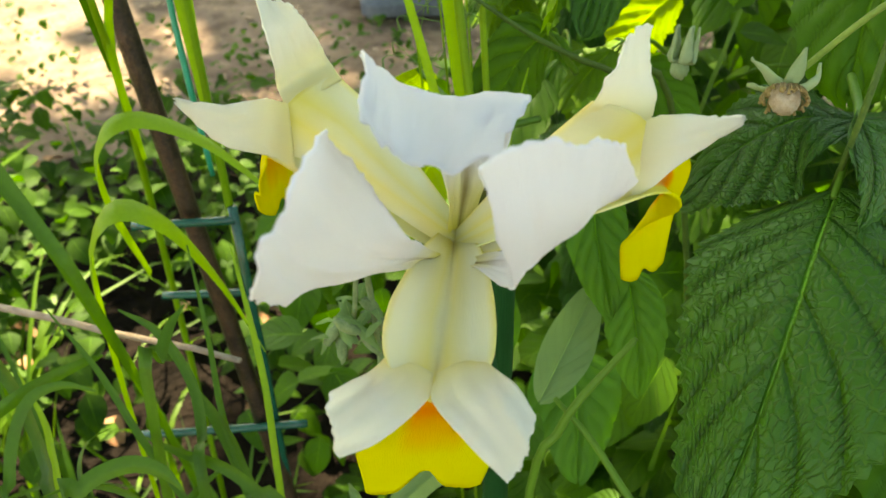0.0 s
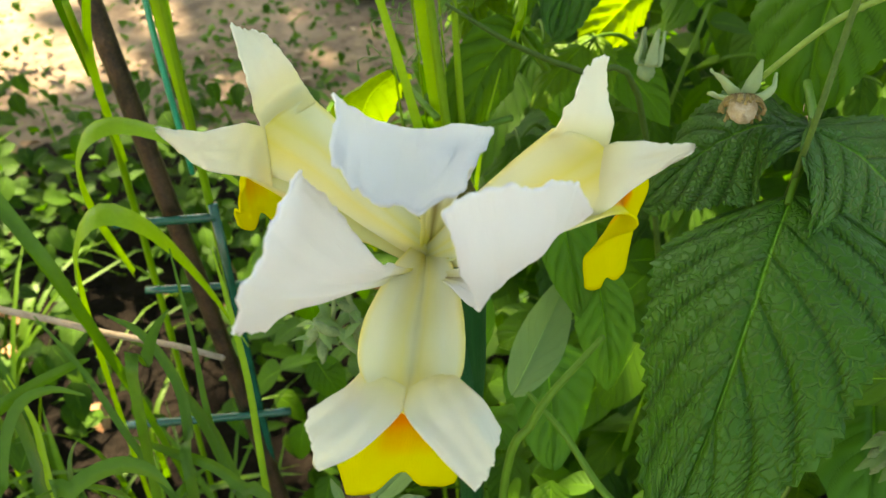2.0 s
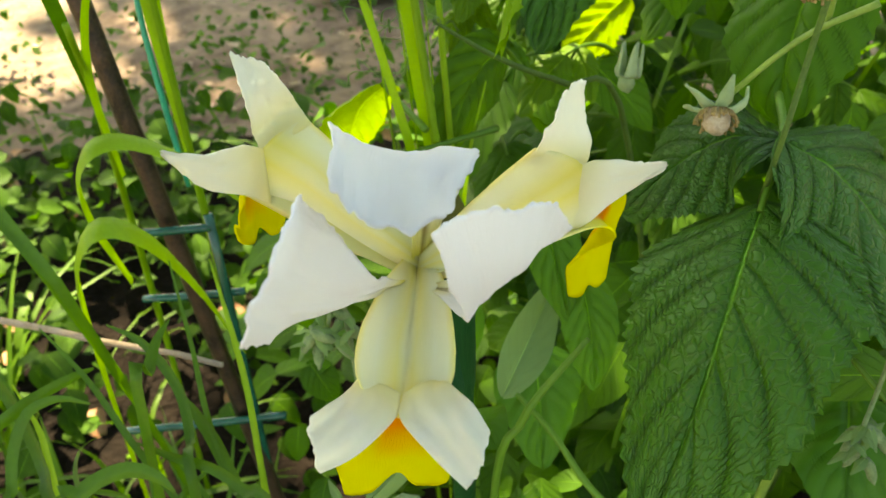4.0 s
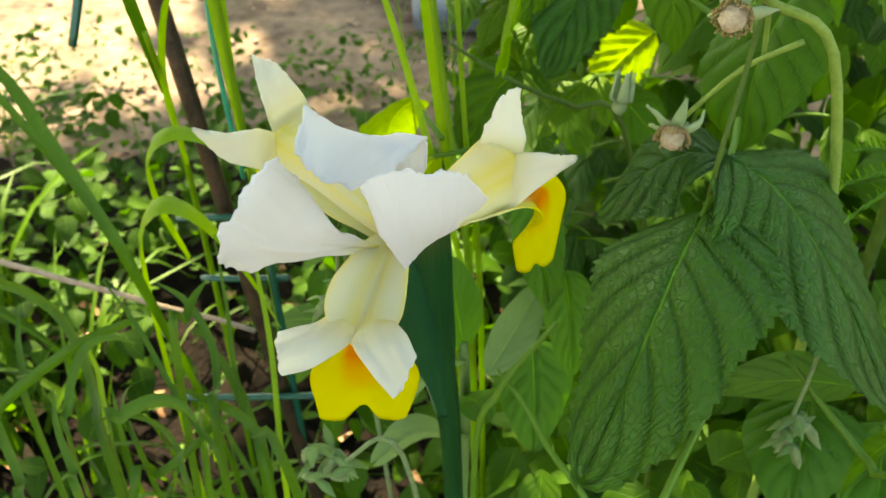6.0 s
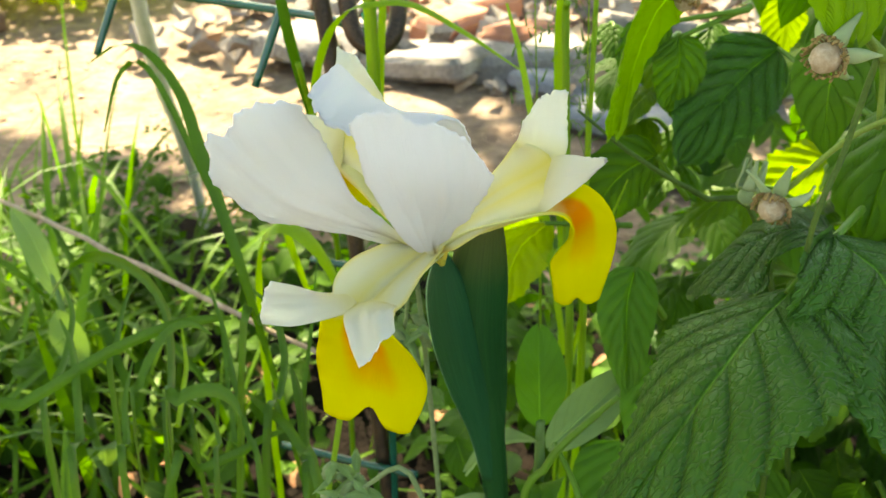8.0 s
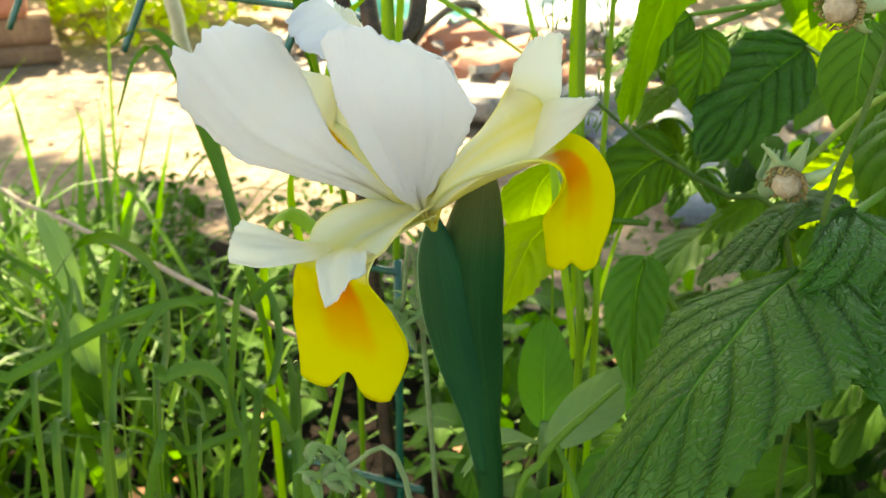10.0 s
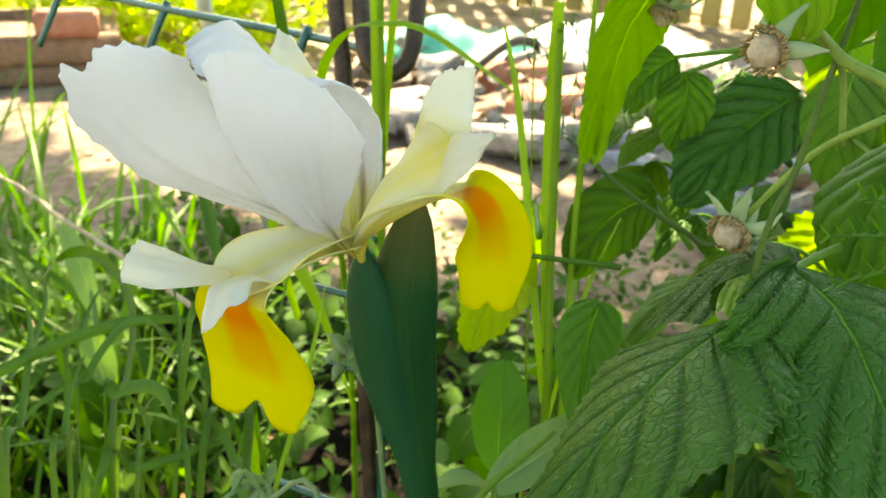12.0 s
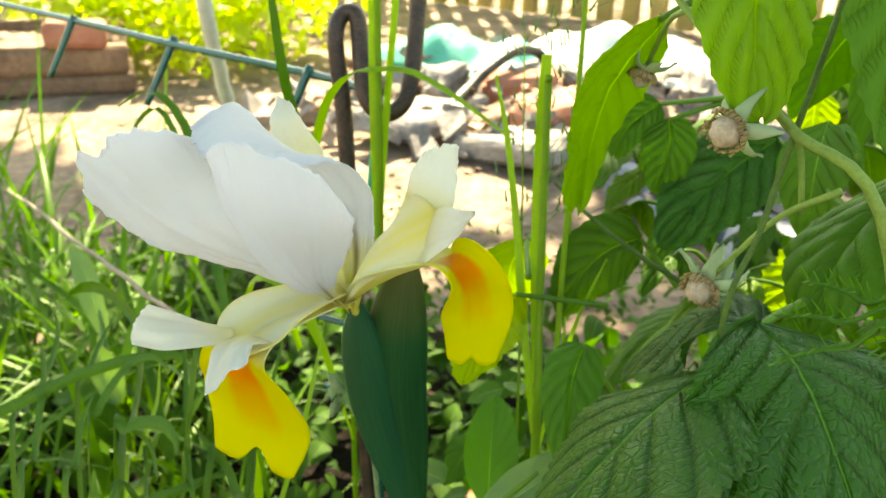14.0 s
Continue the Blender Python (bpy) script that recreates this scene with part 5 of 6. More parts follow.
    grass_thing("grass_plant", "arching mid-green grass with broad soft blades", [
        ("blade", [(-0.0998, 0.0832, -0.0200), (-0.1072, 0.0993, 0.1588), (-0.1176, 0.1218, 0.3175), (-0.1224, 0.1320, 0.3288), (-0.1257, 0.1403, 0.3361), (-0.1273, 0.1494, 0.3436)], [0.0008, 0.0012, 0.0013, 0.0013, 0.0010, 0.0002], (0.98, 0.10, 0.15), M_BLADE_DARK),
        ("blade", [(-0.0730, 0.0802, -0.0200), (-0.0712, 0.1012, 0.1713), (-0.0686, 0.1306, 0.3426), (-0.0679, 0.1393, 0.3481), (-0.0666, 0.1470, 0.3518), (-0.0642, 0.1537, 0.3531)], [0.0010, 0.0014, 0.0016, 0.0016, 0.0012, 0.0002], (0.84, -0.32, -0.44), M_BLADE_DARK),
        ("blade", [(-0.1174, 0.0564, -0.0200), (-0.1025, 0.0759, 0.1531), (-0.0815, 0.1032, 0.3062), (-0.0749, 0.1118, 0.3082), (-0.0669, 0.1210, 0.3104), (-0.0620, 0.1289, 0.3121), (-0.0563, 0.1358, 0.3120)], [0.0009, 0.0013, 0.0015, 0.0015, 0.0015, 0.0011, 0.0002], (-0.51, -0.01, 0.86), M_BLADE_DARK),
    ])
    grass_thing("grass_plant", "arching mid-green grass with broad soft blades", [
        ("blade", [(0.0030, 0.0918, -0.0200), (-0.0134, 0.1030, 0.1522), (-0.0363, 0.1186, 0.3044), (-0.0469, 0.1258, 0.3143), (-0.0554, 0.1303, 0.3185), (-0.0660, 0.1328, 0.3209), (-0.0756, 0.1358, 0.3234)], [0.0010, 0.0015, 0.0017, 0.0017, 0.0017, 0.0013, 0.0003], (0.68, 0.30, 0.67), M_BLADE_DARK),
        ("blade", [(-0.0896, 0.0528, -0.0200), (-0.0976, 0.0691, 0.1521), (-0.1089, 0.0920, 0.3042), (-0.1135, 0.1014, 0.3141), (-0.1206, 0.1108, 0.3254), (-0.1280, 0.1191, 0.3350), (-0.1369, 0.1244, 0.3409)], [0.0010, 0.0015, 0.0017, 0.0017, 0.0017, 0.0013, 0.0003], (0.98, 0.10, 0.15), M_BLADE_DARK),
        ("blade", [(-0.0496, 0.0849, -0.0200), (-0.0652, 0.1011, 0.1514), (-0.0871, 0.1238, 0.3028), (-0.0922, 0.1291, 0.3064), (-0.0957, 0.1351, 0.3101), (-0.0953, 0.1419, 0.3130), (-0.0905, 0.1480, 0.3121)], [0.0007, 0.0011, 0.0012, 0.0012, 0.0012, 0.0009, 0.0002], (0.72, 0.07, 0.69), M_BLADE_DARK),
    ])
    grass_thing("grass_plant", "arching mid-green grass with broad soft blades", [
        ("blade", [(-0.0877, 0.0805, -0.0200), (-0.0929, 0.0987, 0.1457), (-0.1003, 0.1241, 0.2913), (-0.1029, 0.1332, 0.2995), (-0.1062, 0.1422, 0.3079), (-0.1094, 0.1493, 0.3133), (-0.1166, 0.1579, 0.3234)], [0.0007, 0.0010, 0.0011, 0.0011, 0.0011, 0.0009, 0.0002], (0.98, 0.10, 0.15), M_BLADE),
        ("blade", [(-0.1143, 0.0696, -0.0200), (-0.1228, 0.0849, 0.1514), (-0.1347, 0.1063, 0.3027), (-0.1405, 0.1167, 0.3148), (-0.1411, 0.1259, 0.3219), (-0.1450, 0.1367, 0.3337), (-0.1546, 0.1429, 0.3414)], [0.0010, 0.0014, 0.0016, 0.0016, 0.0016, 0.0012, 0.0002], (0.98, 0.10, 0.15), M_BLADE_DARK),
        ("blade", [(-0.0555, 0.0832, -0.0200), (-0.0575, 0.1009, 0.1550), (-0.0603, 0.1256, 0.3100), (-0.0617, 0.1373, 0.3216), (-0.0649, 0.1473, 0.3315), (-0.0738, 0.1554, 0.3418), (-0.0841, 0.1592, 0.3459)], [0.0009, 0.0014, 0.0015, 0.0015, 0.0015, 0.0012, 0.0002], (0.90, 0.22, 0.38), M_BLADE_DARK),
    ])
    grass_thing("grass_plant", "arching mid-green grass with broad soft blades", [
        ("blade", [(-0.0422, 0.0621, -0.0200), (-0.0502, 0.0786, 0.1559), (-0.0614, 0.1018, 0.3119), (-0.0658, 0.1110, 0.3213), (-0.0738, 0.1167, 0.3272), (-0.0853, 0.1182, 0.3284), (-0.0949, 0.1173, 0.3248)], [0.0007, 0.0011, 0.0012, 0.0012, 0.0012, 0.0009, 0.0002], (0.72, 0.07, 0.69), M_BLADE_DARK),
        ("blade", [(-0.0712, 0.0599, -0.0200), (-0.0807, 0.0755, 0.1521), (-0.0939, 0.0975, 0.3042), (-0.0994, 0.1066, 0.3141), (-0.1056, 0.1157, 0.3244), (-0.1084, 0.1243, 0.3320)], [0.0009, 0.0013, 0.0015, 0.0015, 0.0011, 0.0002], (0.98, 0.10, 0.15), M_BLADE_DARK),
    ])
    # the green tie that holds the tall grass
    t = thing("plant_tie", "green plastic plant tie wound round the tall grass", "plant tie", at=(-0.080, 0.246, 0.345))
    me = tube("band", [(-0.0795, 0.2425, 0.330), (-0.0810, 0.2430, 0.362), (-0.0830, 0.2470, 0.388), (-0.0850, 0.2540, 0.408), (-0.090, 0.2590, 0.417)], [0.0009, 0.0011, 0.0010, 0.0010, 0.0009], 7)
    me.transform(Matrix.Translation((0.080, -0.246, -0.345)))
    part("band", me, M_TAPE, t)


tall_grasses()


def seed_grass():
    """Thin flowering grass with open heads of small spikelets."""
    r = random.Random(9)
    for foot, top in (((0.026, 0.206, -0.03), (-0.007, 0.2465, 0.452)), ((0.030, 0.21, -0.03), (0.001, 0.252, 0.458)), ((0.022, 0.208, -0.03), (-0.015, 0.242, 0.447))):
        t = thing("flowering_grass", "thin flowering grass with an open seed head", "grass", "flowering grasses", at=foot)
        mv = Matrix.Translation([-v for v in foot])
        f, p = Vector(foot), Vector(top)
        mid = f.lerp(p, 0.7) + Vector((0.004, -0.003, 0.0))
        me = tube("culm", [f, f.lerp(mid, 0.5), mid, p], [0.0008, 0.0007, 0.0005, 0.0002], 6, 16)
        me.transform(mv)
        part("culm", me, M_BLADE, t)
        for k in range(22):
            a = mid.lerp(p, 0.45 + 0.55 * k / 21)
            e = a + Vector((r.gauss(0, 0.008), r.gauss(0, 0.008), r.uniform(0.0, 0.014)))
            q = e + Vector((r.gauss(0, 0.0012), r.gauss(0, 0.0012), -0.0045))
            me = tube("spikelet", [a, e, q], [0.00016, 0.00016, 0.00045], 5, 7)
            me.transform(mv)
            part("spikelet", me, M_SAGE, t)


seed_grass()


def grass_stuff(name, places, material, label, segs=7):
    """Very many blades in one mesh. places: foot x, y, z, heading, length, half width, lean at the foot, bend."""
    pl = np.asarray(places, float)
    n = len(pl)
    s = np.linspace(0, 1, segs)
    lean = pl[:, 6][:, None] + pl[:, 7][:, None] * s[None] ** 1.6
    step = pl[:, 4][:, None] / (segs - 1)
    h = np.cumsum(np.sin(lean) * step, 1) - np.sin(lean[:, :1]) * step
    z = np.cumsum(np.cos(lean) * step, 1) - np.cos(lean[:, :1]) * step
    cx, sx = np.cos(pl[:, 3])[:, None], np.sin(pl[:, 3])[:, None]
    mid = np.stack([pl[:, 0][:, None] + h * cx, pl[:, 1][:, None] + h * sx, pl[:, 2][:, None] + z], 2)
    w = pl[:, 5][:, None] * np.sqrt(np.clip(1 - s ** 2.2, 0.001, 1))[None]
    turn = (s[None] * pl[:, 8][:, None]) if pl.shape[1] > 8 else np.zeros((n, segs))
    sx2, cx2 = np.sin(pl[:, 3][:, None] + turn), np.cos(pl[:, 3][:, None] + turn)
    side = np.stack([-sx2 * w, cx2 * w, 0 * w], 2)
    mid2 = mid.copy()
    mid2[:, :, 2] -= w * 0.35
    v = np.stack([mid - side, mid2, mid + side], 2).reshape(-1, 3)
    base = (np.arange(n) * segs * 3)[:, None, None]
    q = np.array([(i * 3 + j, i * 3 + j + 1, i * 3 + j + 4, i * 3 + j + 3) for i in range(segs - 1) for j in (0, 1)])
    faces = (q[None] + base).reshape(-1, 4)
    uv = np.array([(a, b) for a in s for b in (0, 0.5, 1)])
    me = bpy.data.meshes.new(name)
    me.vertices.add(len(v))
    me.vertices.foreach_set("co", v.astype(np.float32).ravel())
    me.loops.add(faces.size)
    me.loops.foreach_set("vertex_index", faces.astype(np.int32).ravel())
    me.polygons.add(len(faces))
    me.polygons.foreach_set("loop_start", np.arange(0, faces.size, 4, dtype=np.int32))
    me.uv_layers.new(name="UVMap").data.foreach_set("uv", np.tile(uv, (n, 1))[faces.ravel()].astype(np.float32).ravel())
    me.update(calc_edges=True)
    me.polygons.foreach_set("use_smooth", [True] * len(me.polygons))
    return tagged(part(name, me, material), label, "grass", kind="stuff")


def meadow():
    r = np.random.RandomState(5)
    rows = []
    # a thick stand of grass at the near side of the weeds, thinner further on
    for n, (x0, x1, y0, y1), (l0, l1), (w0, w1) in (
        (60, (-0.34, -0.13, 0.16, 0.38), (0.10, 0.24), (0.0014, 0.0036)),
        (170, (-0.66, -0.30, 0.14, 0.48), (0.14, 0.32), (0.0016, 0.0050)),
        (240, (-0.95, -0.45, 0.10, 0.60), (0.16, 0.38), (0.0016, 0.0042)),
        (70, (-0.20, -0.03, 0.12, 0.26), (0.08, 0.21), (0.0010, 0.0026)),
        (110, (-0.60, 0.0, 0.40, 0.80), (0.06, 0.18), (0.0008, 0.0020)),
        (40, (0.00, 0.16, 0.26, 0.46), (0.12, 0.34), (0.0008, 0.0020)),
    ):
        for _ in range(n):
            x, y = r.uniform(x0, x1), r.uniform(y0, y1)
            rows.append((x, y, -0.02, r.uniform(0, 6.28), r.uniform(l0, l1), r.uniform(w0, w1), r.uniform(0.02, 0.45), r.uniform(0.2, 2.3), r.uniform(-0.8, 0.8)))
    grass_stuff("meadow_grass", rows, M_GRASS, "dense green meadow grass growing among garden weeds")


meadow()


# ---- weeds, thicket ----
def leaf_rows(r, n, box, size, pitch=(-0.7, 0.5), height=None):
    x0, x1, y0, y1, z0, z1 = box
    x, y = r.uniform(x0, x1, n), r.uniform(y0, y1, n)
    z = z0 + (z1 - z0) * r.rand(n) ** 0.7
    return np.stack([x, y, z, r.uniform(0, 6.28, n), r.uniform(pitch[0], pitch[1], n), r.uniform(-0.5, 0.5, n), r.uniform(size[0], size[1], n)], 1)


def weeds():
    r = np.random.RandomState(8)
    broad = simple_leaf(7, 5, 0.2, 0.3, 0.72, 0.36)
    rows = np.vstack([
        leaf_rows(r, 2300, (-0.64, -0.02, 0.30, 0.72, 0.0, 0.12), (0.009, 0.026)),
        leaf_rows(r, 3400, (-0.80, 0.04, 0.56, 0.98, -0.008, 0.05), (0.005, 0.015)),
        leaf_rows(r, 320, (-0.32, 0.08, 0.15, 0.34, 0.0, 0.08), (0.012, 0.030)),
        leaf_rows(r, 260, (-0.90, -0.55, 0.25, 0.60, 0.0, 0.10), (0.014, 0.034)),
    ])
    clump = np.array([noise.noise((q[0] * 11, q[1] * 11, 7.0)) + 0.35 * noise.noise((q[0] * 31, q[1] * 31, 3.0)) for q in rows])
    rows[:, 2] += 0.035 * np.maximum(clump, 0.0)
    bare = (rows[:, 0] > -0.42) & (rows[:, 1] < 0.50)
    rows = rows[clump > np.where(bare, 0.10, np.where(rows[:, 1] > 0.62, 0.02, -0.22))]
    tagged(strewn("weeds", broad, rows, M_WEED), "low dark green weeds covering the soil", "weeds", kind="stuff")
    thicket = np.vstack([
        leaf_rows(r, 1500, (0.04, 0.50, 0.24, 0.80, 0.02, 0.46), (0.018, 0.046), (-1.3, 0.2)),
        leaf_rows(r, 420, (0.13, 0.40, 0.10, 0.30, 0.0, 0.34), (0.022, 0.050), (-1.2, 0.1)),
        leaf_rows(r, 300, (0.03, 0.16, 0.16, 0.30, 0.0, 0.27), (0.018, 0.040), (-1.0, 0.2)),
        leaf_rows(r, 420, (-0.10, 0.12, 0.26, 0.60, 0.0, 0.20), (0.014, 0.034), (-1.0, 0.3)),
        leaf_rows(r, 500, (0.25, 1.2, 0.6, 1.4, 0.02, 0.6), (0.04, 0.08), (-1.3, 0.1)),
    ])
    thicket = thicket[np.array([open_side(q[0], q[1]) > 0.012 or q[2] < 0.22 for q in thicket])]
    thicket = thicket[np.array([not in_gap(*q[:3]) for q in thicket])]
    tagged(strewn("raspberry_thicket", simple_leaf(9, 7, 0.15, 0.35, 0.70, 0.33), thicket, M_THICKET), "dense raspberry thicket of green leaves", "thicket", kind="stuff")
    # stems that carry the thicket's leaves
    stems = [(x, y, -0.03, r.uniform(0, 6.28), r.uniform(0.25, 0.6), 0.0016, r.uniform(0.0, 0.25), r.uniform(0, 0.6)) for x, y in zip(r.uniform(0.06, 0.6, 60), r.uniform(0.2, 0.8, 60))]
    grass_stuff("thicket_stems", stems, M_STEM, "green stems inside the raspberry thicket", 6)


weeds()


def litter():
    r = np.random.RandomState(12)
    chip = (np.array([(-0.4, -0.5, 0), (0.4, -0.45, 0.06), (0.45, 0.5, 0.0), (-0.35, 0.45, 0.1), (-0.4, -0.5, -0.1), (0.4, -0.45, -0.04), (0.45, 0.5, -0.1), (-0.35, 0.45, 0.0)]),
            np.array([(0, 1, 2, 3), (7, 6, 5, 4), (0, 4, 5, 1), (1, 5, 6, 2), (2, 6, 7, 3), (3, 7, 4, 0)]), np.zeros((8, 2)))
    n = 2600
    x, y = r.uniform(-2.2, 0.7, n), r.uniform(0.1, 2.2, n)
    z = np.array([height(a, b) for a, b in zip(x, y)]) + 0.004
    rows = np.stack([x, y, z, r.uniform(0, 6.28, n), r.uniform(-0.3, 0.3, n), r.uniform(-0.3, 0.3, n), 0.004 + 0.012 * r.rand(n) ** 3], 1)
    n2 = 420
    x, y = r.uniform(-1.2, 0.15, n2), r.uniform(1.3, 2.4, n2)
    rub = np.stack([x, y, r.uniform(0.0, 0.05, n2), r.uniform(0, 6.28, n2), r.uniform(-0.6, 0.6, n2), r.uniform(-0.6, 0.6, n2), r.uniform(0.02, 0.075, n2)], 1)
    thick = (chip[0] * (1, 1, 3.2), chip[1], chip[2])
    tagged(strewn("rubble_chips", thick, rub[:230], M_STONE, smooth=False), "small broken stones between the slabs", "rubble", kind="stuff")
    tagged(strewn("dead_leaves", simple_leaf(5, 3, 0.5, 0.4, 0.7, 0.35), rub[230:], M_LITTER), "curled dry brown leaves on the rubble and path", "dead leaves", kind="stuff")
    n3 = 70
    x, y = r.uniform(-0.55, 0.05, n3), r.uniform(0.26, 0.75, n3)
    fallen = np.stack([x, y, np.array([height(a, b) for a, b in zip(x, y)]) + 0.018, r.uniform(0, 6.28, n3), r.uniform(-0.4, 0.4, n3), r.uniform(-0.5, 0.5, n3), r.uniform(0.014, 0.032, n3)], 1)
    tagged(strewn("fallen_leaves", simple_leaf(5, 3, 0.5, 0.4, 0.7, 0.4), fallen, M_FALLEN), "dry orange-brown fallen leaves in the flower bed", "dead leaves", kind="stuff")
    tagged(strewn("leaf_litter", chip, rows, M_LITTER, smooth=False), "dry brown bark chips and leaf litter on the soil", "litter", kind="stuff")


litter()


# ---- fence, rod, twig, straw ----
def wire_fence():
    f = thing("wire_fence", "low green coated wire garden fence", "fence", at=(-0.106, 0.262, 0.0))
    mv = Matrix.Translation((0.106, -0.262, 0.0))

    def add(name, pts, rad):
        me = tube(name, pts, rad, 8, 3 * len(pts))
        me.transform(mv)
        part(name, me, M_WIRE, f)

    add("top_wire", [(-0.72, 0.345, 0.410), (-0.331, 0.296, 0.4105), (-0.238, 0.284, 0.410), (-0.137, 0.276, 0.4095), (-0.108, 0.268, 0.410), (-0.090, 0.262, 0.408)], 0.0019)
    for k, x in enumerate((-0.62, -0.524, -0.428, -0.331, -0.238, -0.139)):
        y = 0.276 - (x + 0.139) * 0.105
        add("picket", [(x + 0.001, y, 0.4135), (x - 0.003, y - 0.008, 0.396), (x - 0.007, y - 0.016, 0.379)], [0.0022, 0.0020, 0.0018])
    add("cross_wire", [(-0.112, 0.241, 0.3085), (-0.0926, 0.2424, 0.3088), (-0.0750, 0.2432, 0.3097)], 0.0017)
    add("cross_wire", [(-0.112, 0.250, 0.2660), (-0.0906, 0.2510, 0.2660), (-0.0700, 0.2520, 0.2670)], 0.0017)
    add("cross_wire", [(-0.135, 0.236, 0.1950), (-0.0987, 0.2380, 0.1960), (-0.0600, 0.2400, 0.1980)], 0.0019)
    add("post", [(-0.0740, 0.2440, -0.03), (-0.0745, 0.2435, 0.15), (-0.0755, 0.2440, 0.315)], 0.0019)


wire_fence()


def crook_rod():
    rod = thing("crook_rod", "dark rusty iron garden rod with a curled top", "garden stake", at=(-0.0575, 0.2322, 0.0))
    me = tube("bar", [(-0.0545, 0.2305, -0.03), (-0.070, 0.239, 0.10), (-0.084, 0.247, 0.22), (-0.098, 0.254, 0.34), (-0.1055, 0.2580, 0.400), (-0.1110, 0.2600, 0.4300), (-0.1110, 0.2650, 0.4400), (-0.1050, 0.2670, 0.4390),
        (-0.0990, 0.2620, 0.4210), (-0.0935, 0.2590, 0.4070), (-0.0845, 0.2616, 0.4030), (-0.0797, 0.2676, 0.4099), (-0.0815, 0.2753, 0.4274), (-0.0851, 0.2830, 0.4480), (-0.088, 0.290, 0.48)], 0.0037, 12, 110)
    me.transform(Matrix.Translation((0.0575, -0.2322, 0.0)))
    part("bar", me, M_IRON, rod)


crook_rod()


def twig_and_straw():
    t = thing("dry_twig", "long thin grey dry twig leaning through the grass", "twig", at=(-0.337, 0.301, 0.252))
    me = tube("stick", [(-0.75, 0.49, 0.16), (-0.60, 0.422, 0.195), (-0.45, 0.352, 0.226), (-0.337, 0.301, 0.252), (-0.191, 0.234, 0.283), (-0.060, 0.174, 0.311)], [0.0019, 0.0018, 0.0017, 0.0016, 0.0014, 0.0010], 8, 40)
    for v in me.vertices:
        v.co += noise.noise_vector(v.co * 30) * 0.0012
    me.transform(Matrix.Translation((0.337, -0.301, -0.252)))
    part("stick", me, M_TWIG, t)
    s = thing("straw_stem", "bleached pale plant stem leaning over the weeds", "dead stem", at=(-0.585, 0.735, 0.0))
    me = tube("stem", [(-0.59, 0.742, -0.03), (-0.572, 0.712, 0.08), (-0.524, 0.641, 0.172), (-0.455, 0.548, 0.262), (-0.392, 0.468, 0.345), (-0.352, 0.415, 0.425), (-0.335, 0.39, 0.52)], [0.0060, 0.0064, 0.0068, 0.0066, 0.0060, 0.0052, 0.004], 10, 60)
    for v in me.vertices:
        v.co += noise.noise_vector(v.co * 45) * 0.0016
    me.transform(Matrix.Translation((0.585, -0.735, 0.0)))
    part("stem", me, M_STRAW, s)


twig_and_straw()


# ---- far side: planter, rubble, tarp, hedge, pickets ----
def planter():
    p = thing("planter_box", "weathered wooden planter box of stacked planks", "planter", at=(-1.74, 1.17, 0.0))
    p.rotation_euler = (0, 0, radians(51))
    for z, h, dx in ((0.012, 0.045, 0.012), (0.070, 0.068, 0.0)):
        for sx, sy, x, y in ((0.46, 0.04, dx, 0.0), (0.46, 0.04, dx, 0.40), (0.04, 0.36, 0.21 + dx, 0.20), (0.04, 0.36, -0.21 + dx, 0.20)):
            part("plank", rough_block("plank", (sx, sy, h), 3 + 9 * dx + x + y, 0.004, 0.003), M_PLANK, p).location = (x, y, z)
    part("fill", rough_block("fill", (0.37, 0.35, 0.08), 9, 0.01, 0.01), M_SOIL, p, "dark soil filling").location = (0, 0.2, 0.04)
    b = tagged(part("brick", rough_block("brick", (0.135, 0.080, 0.058), 2, 0.006, 0.003), M_BRICK), "worn red brick lying on the planter edge", "brick", "loose bricks")
    b.matrix_world = pose(-1.665, 1.265, 0.131, 0, 0, 49)


planter()


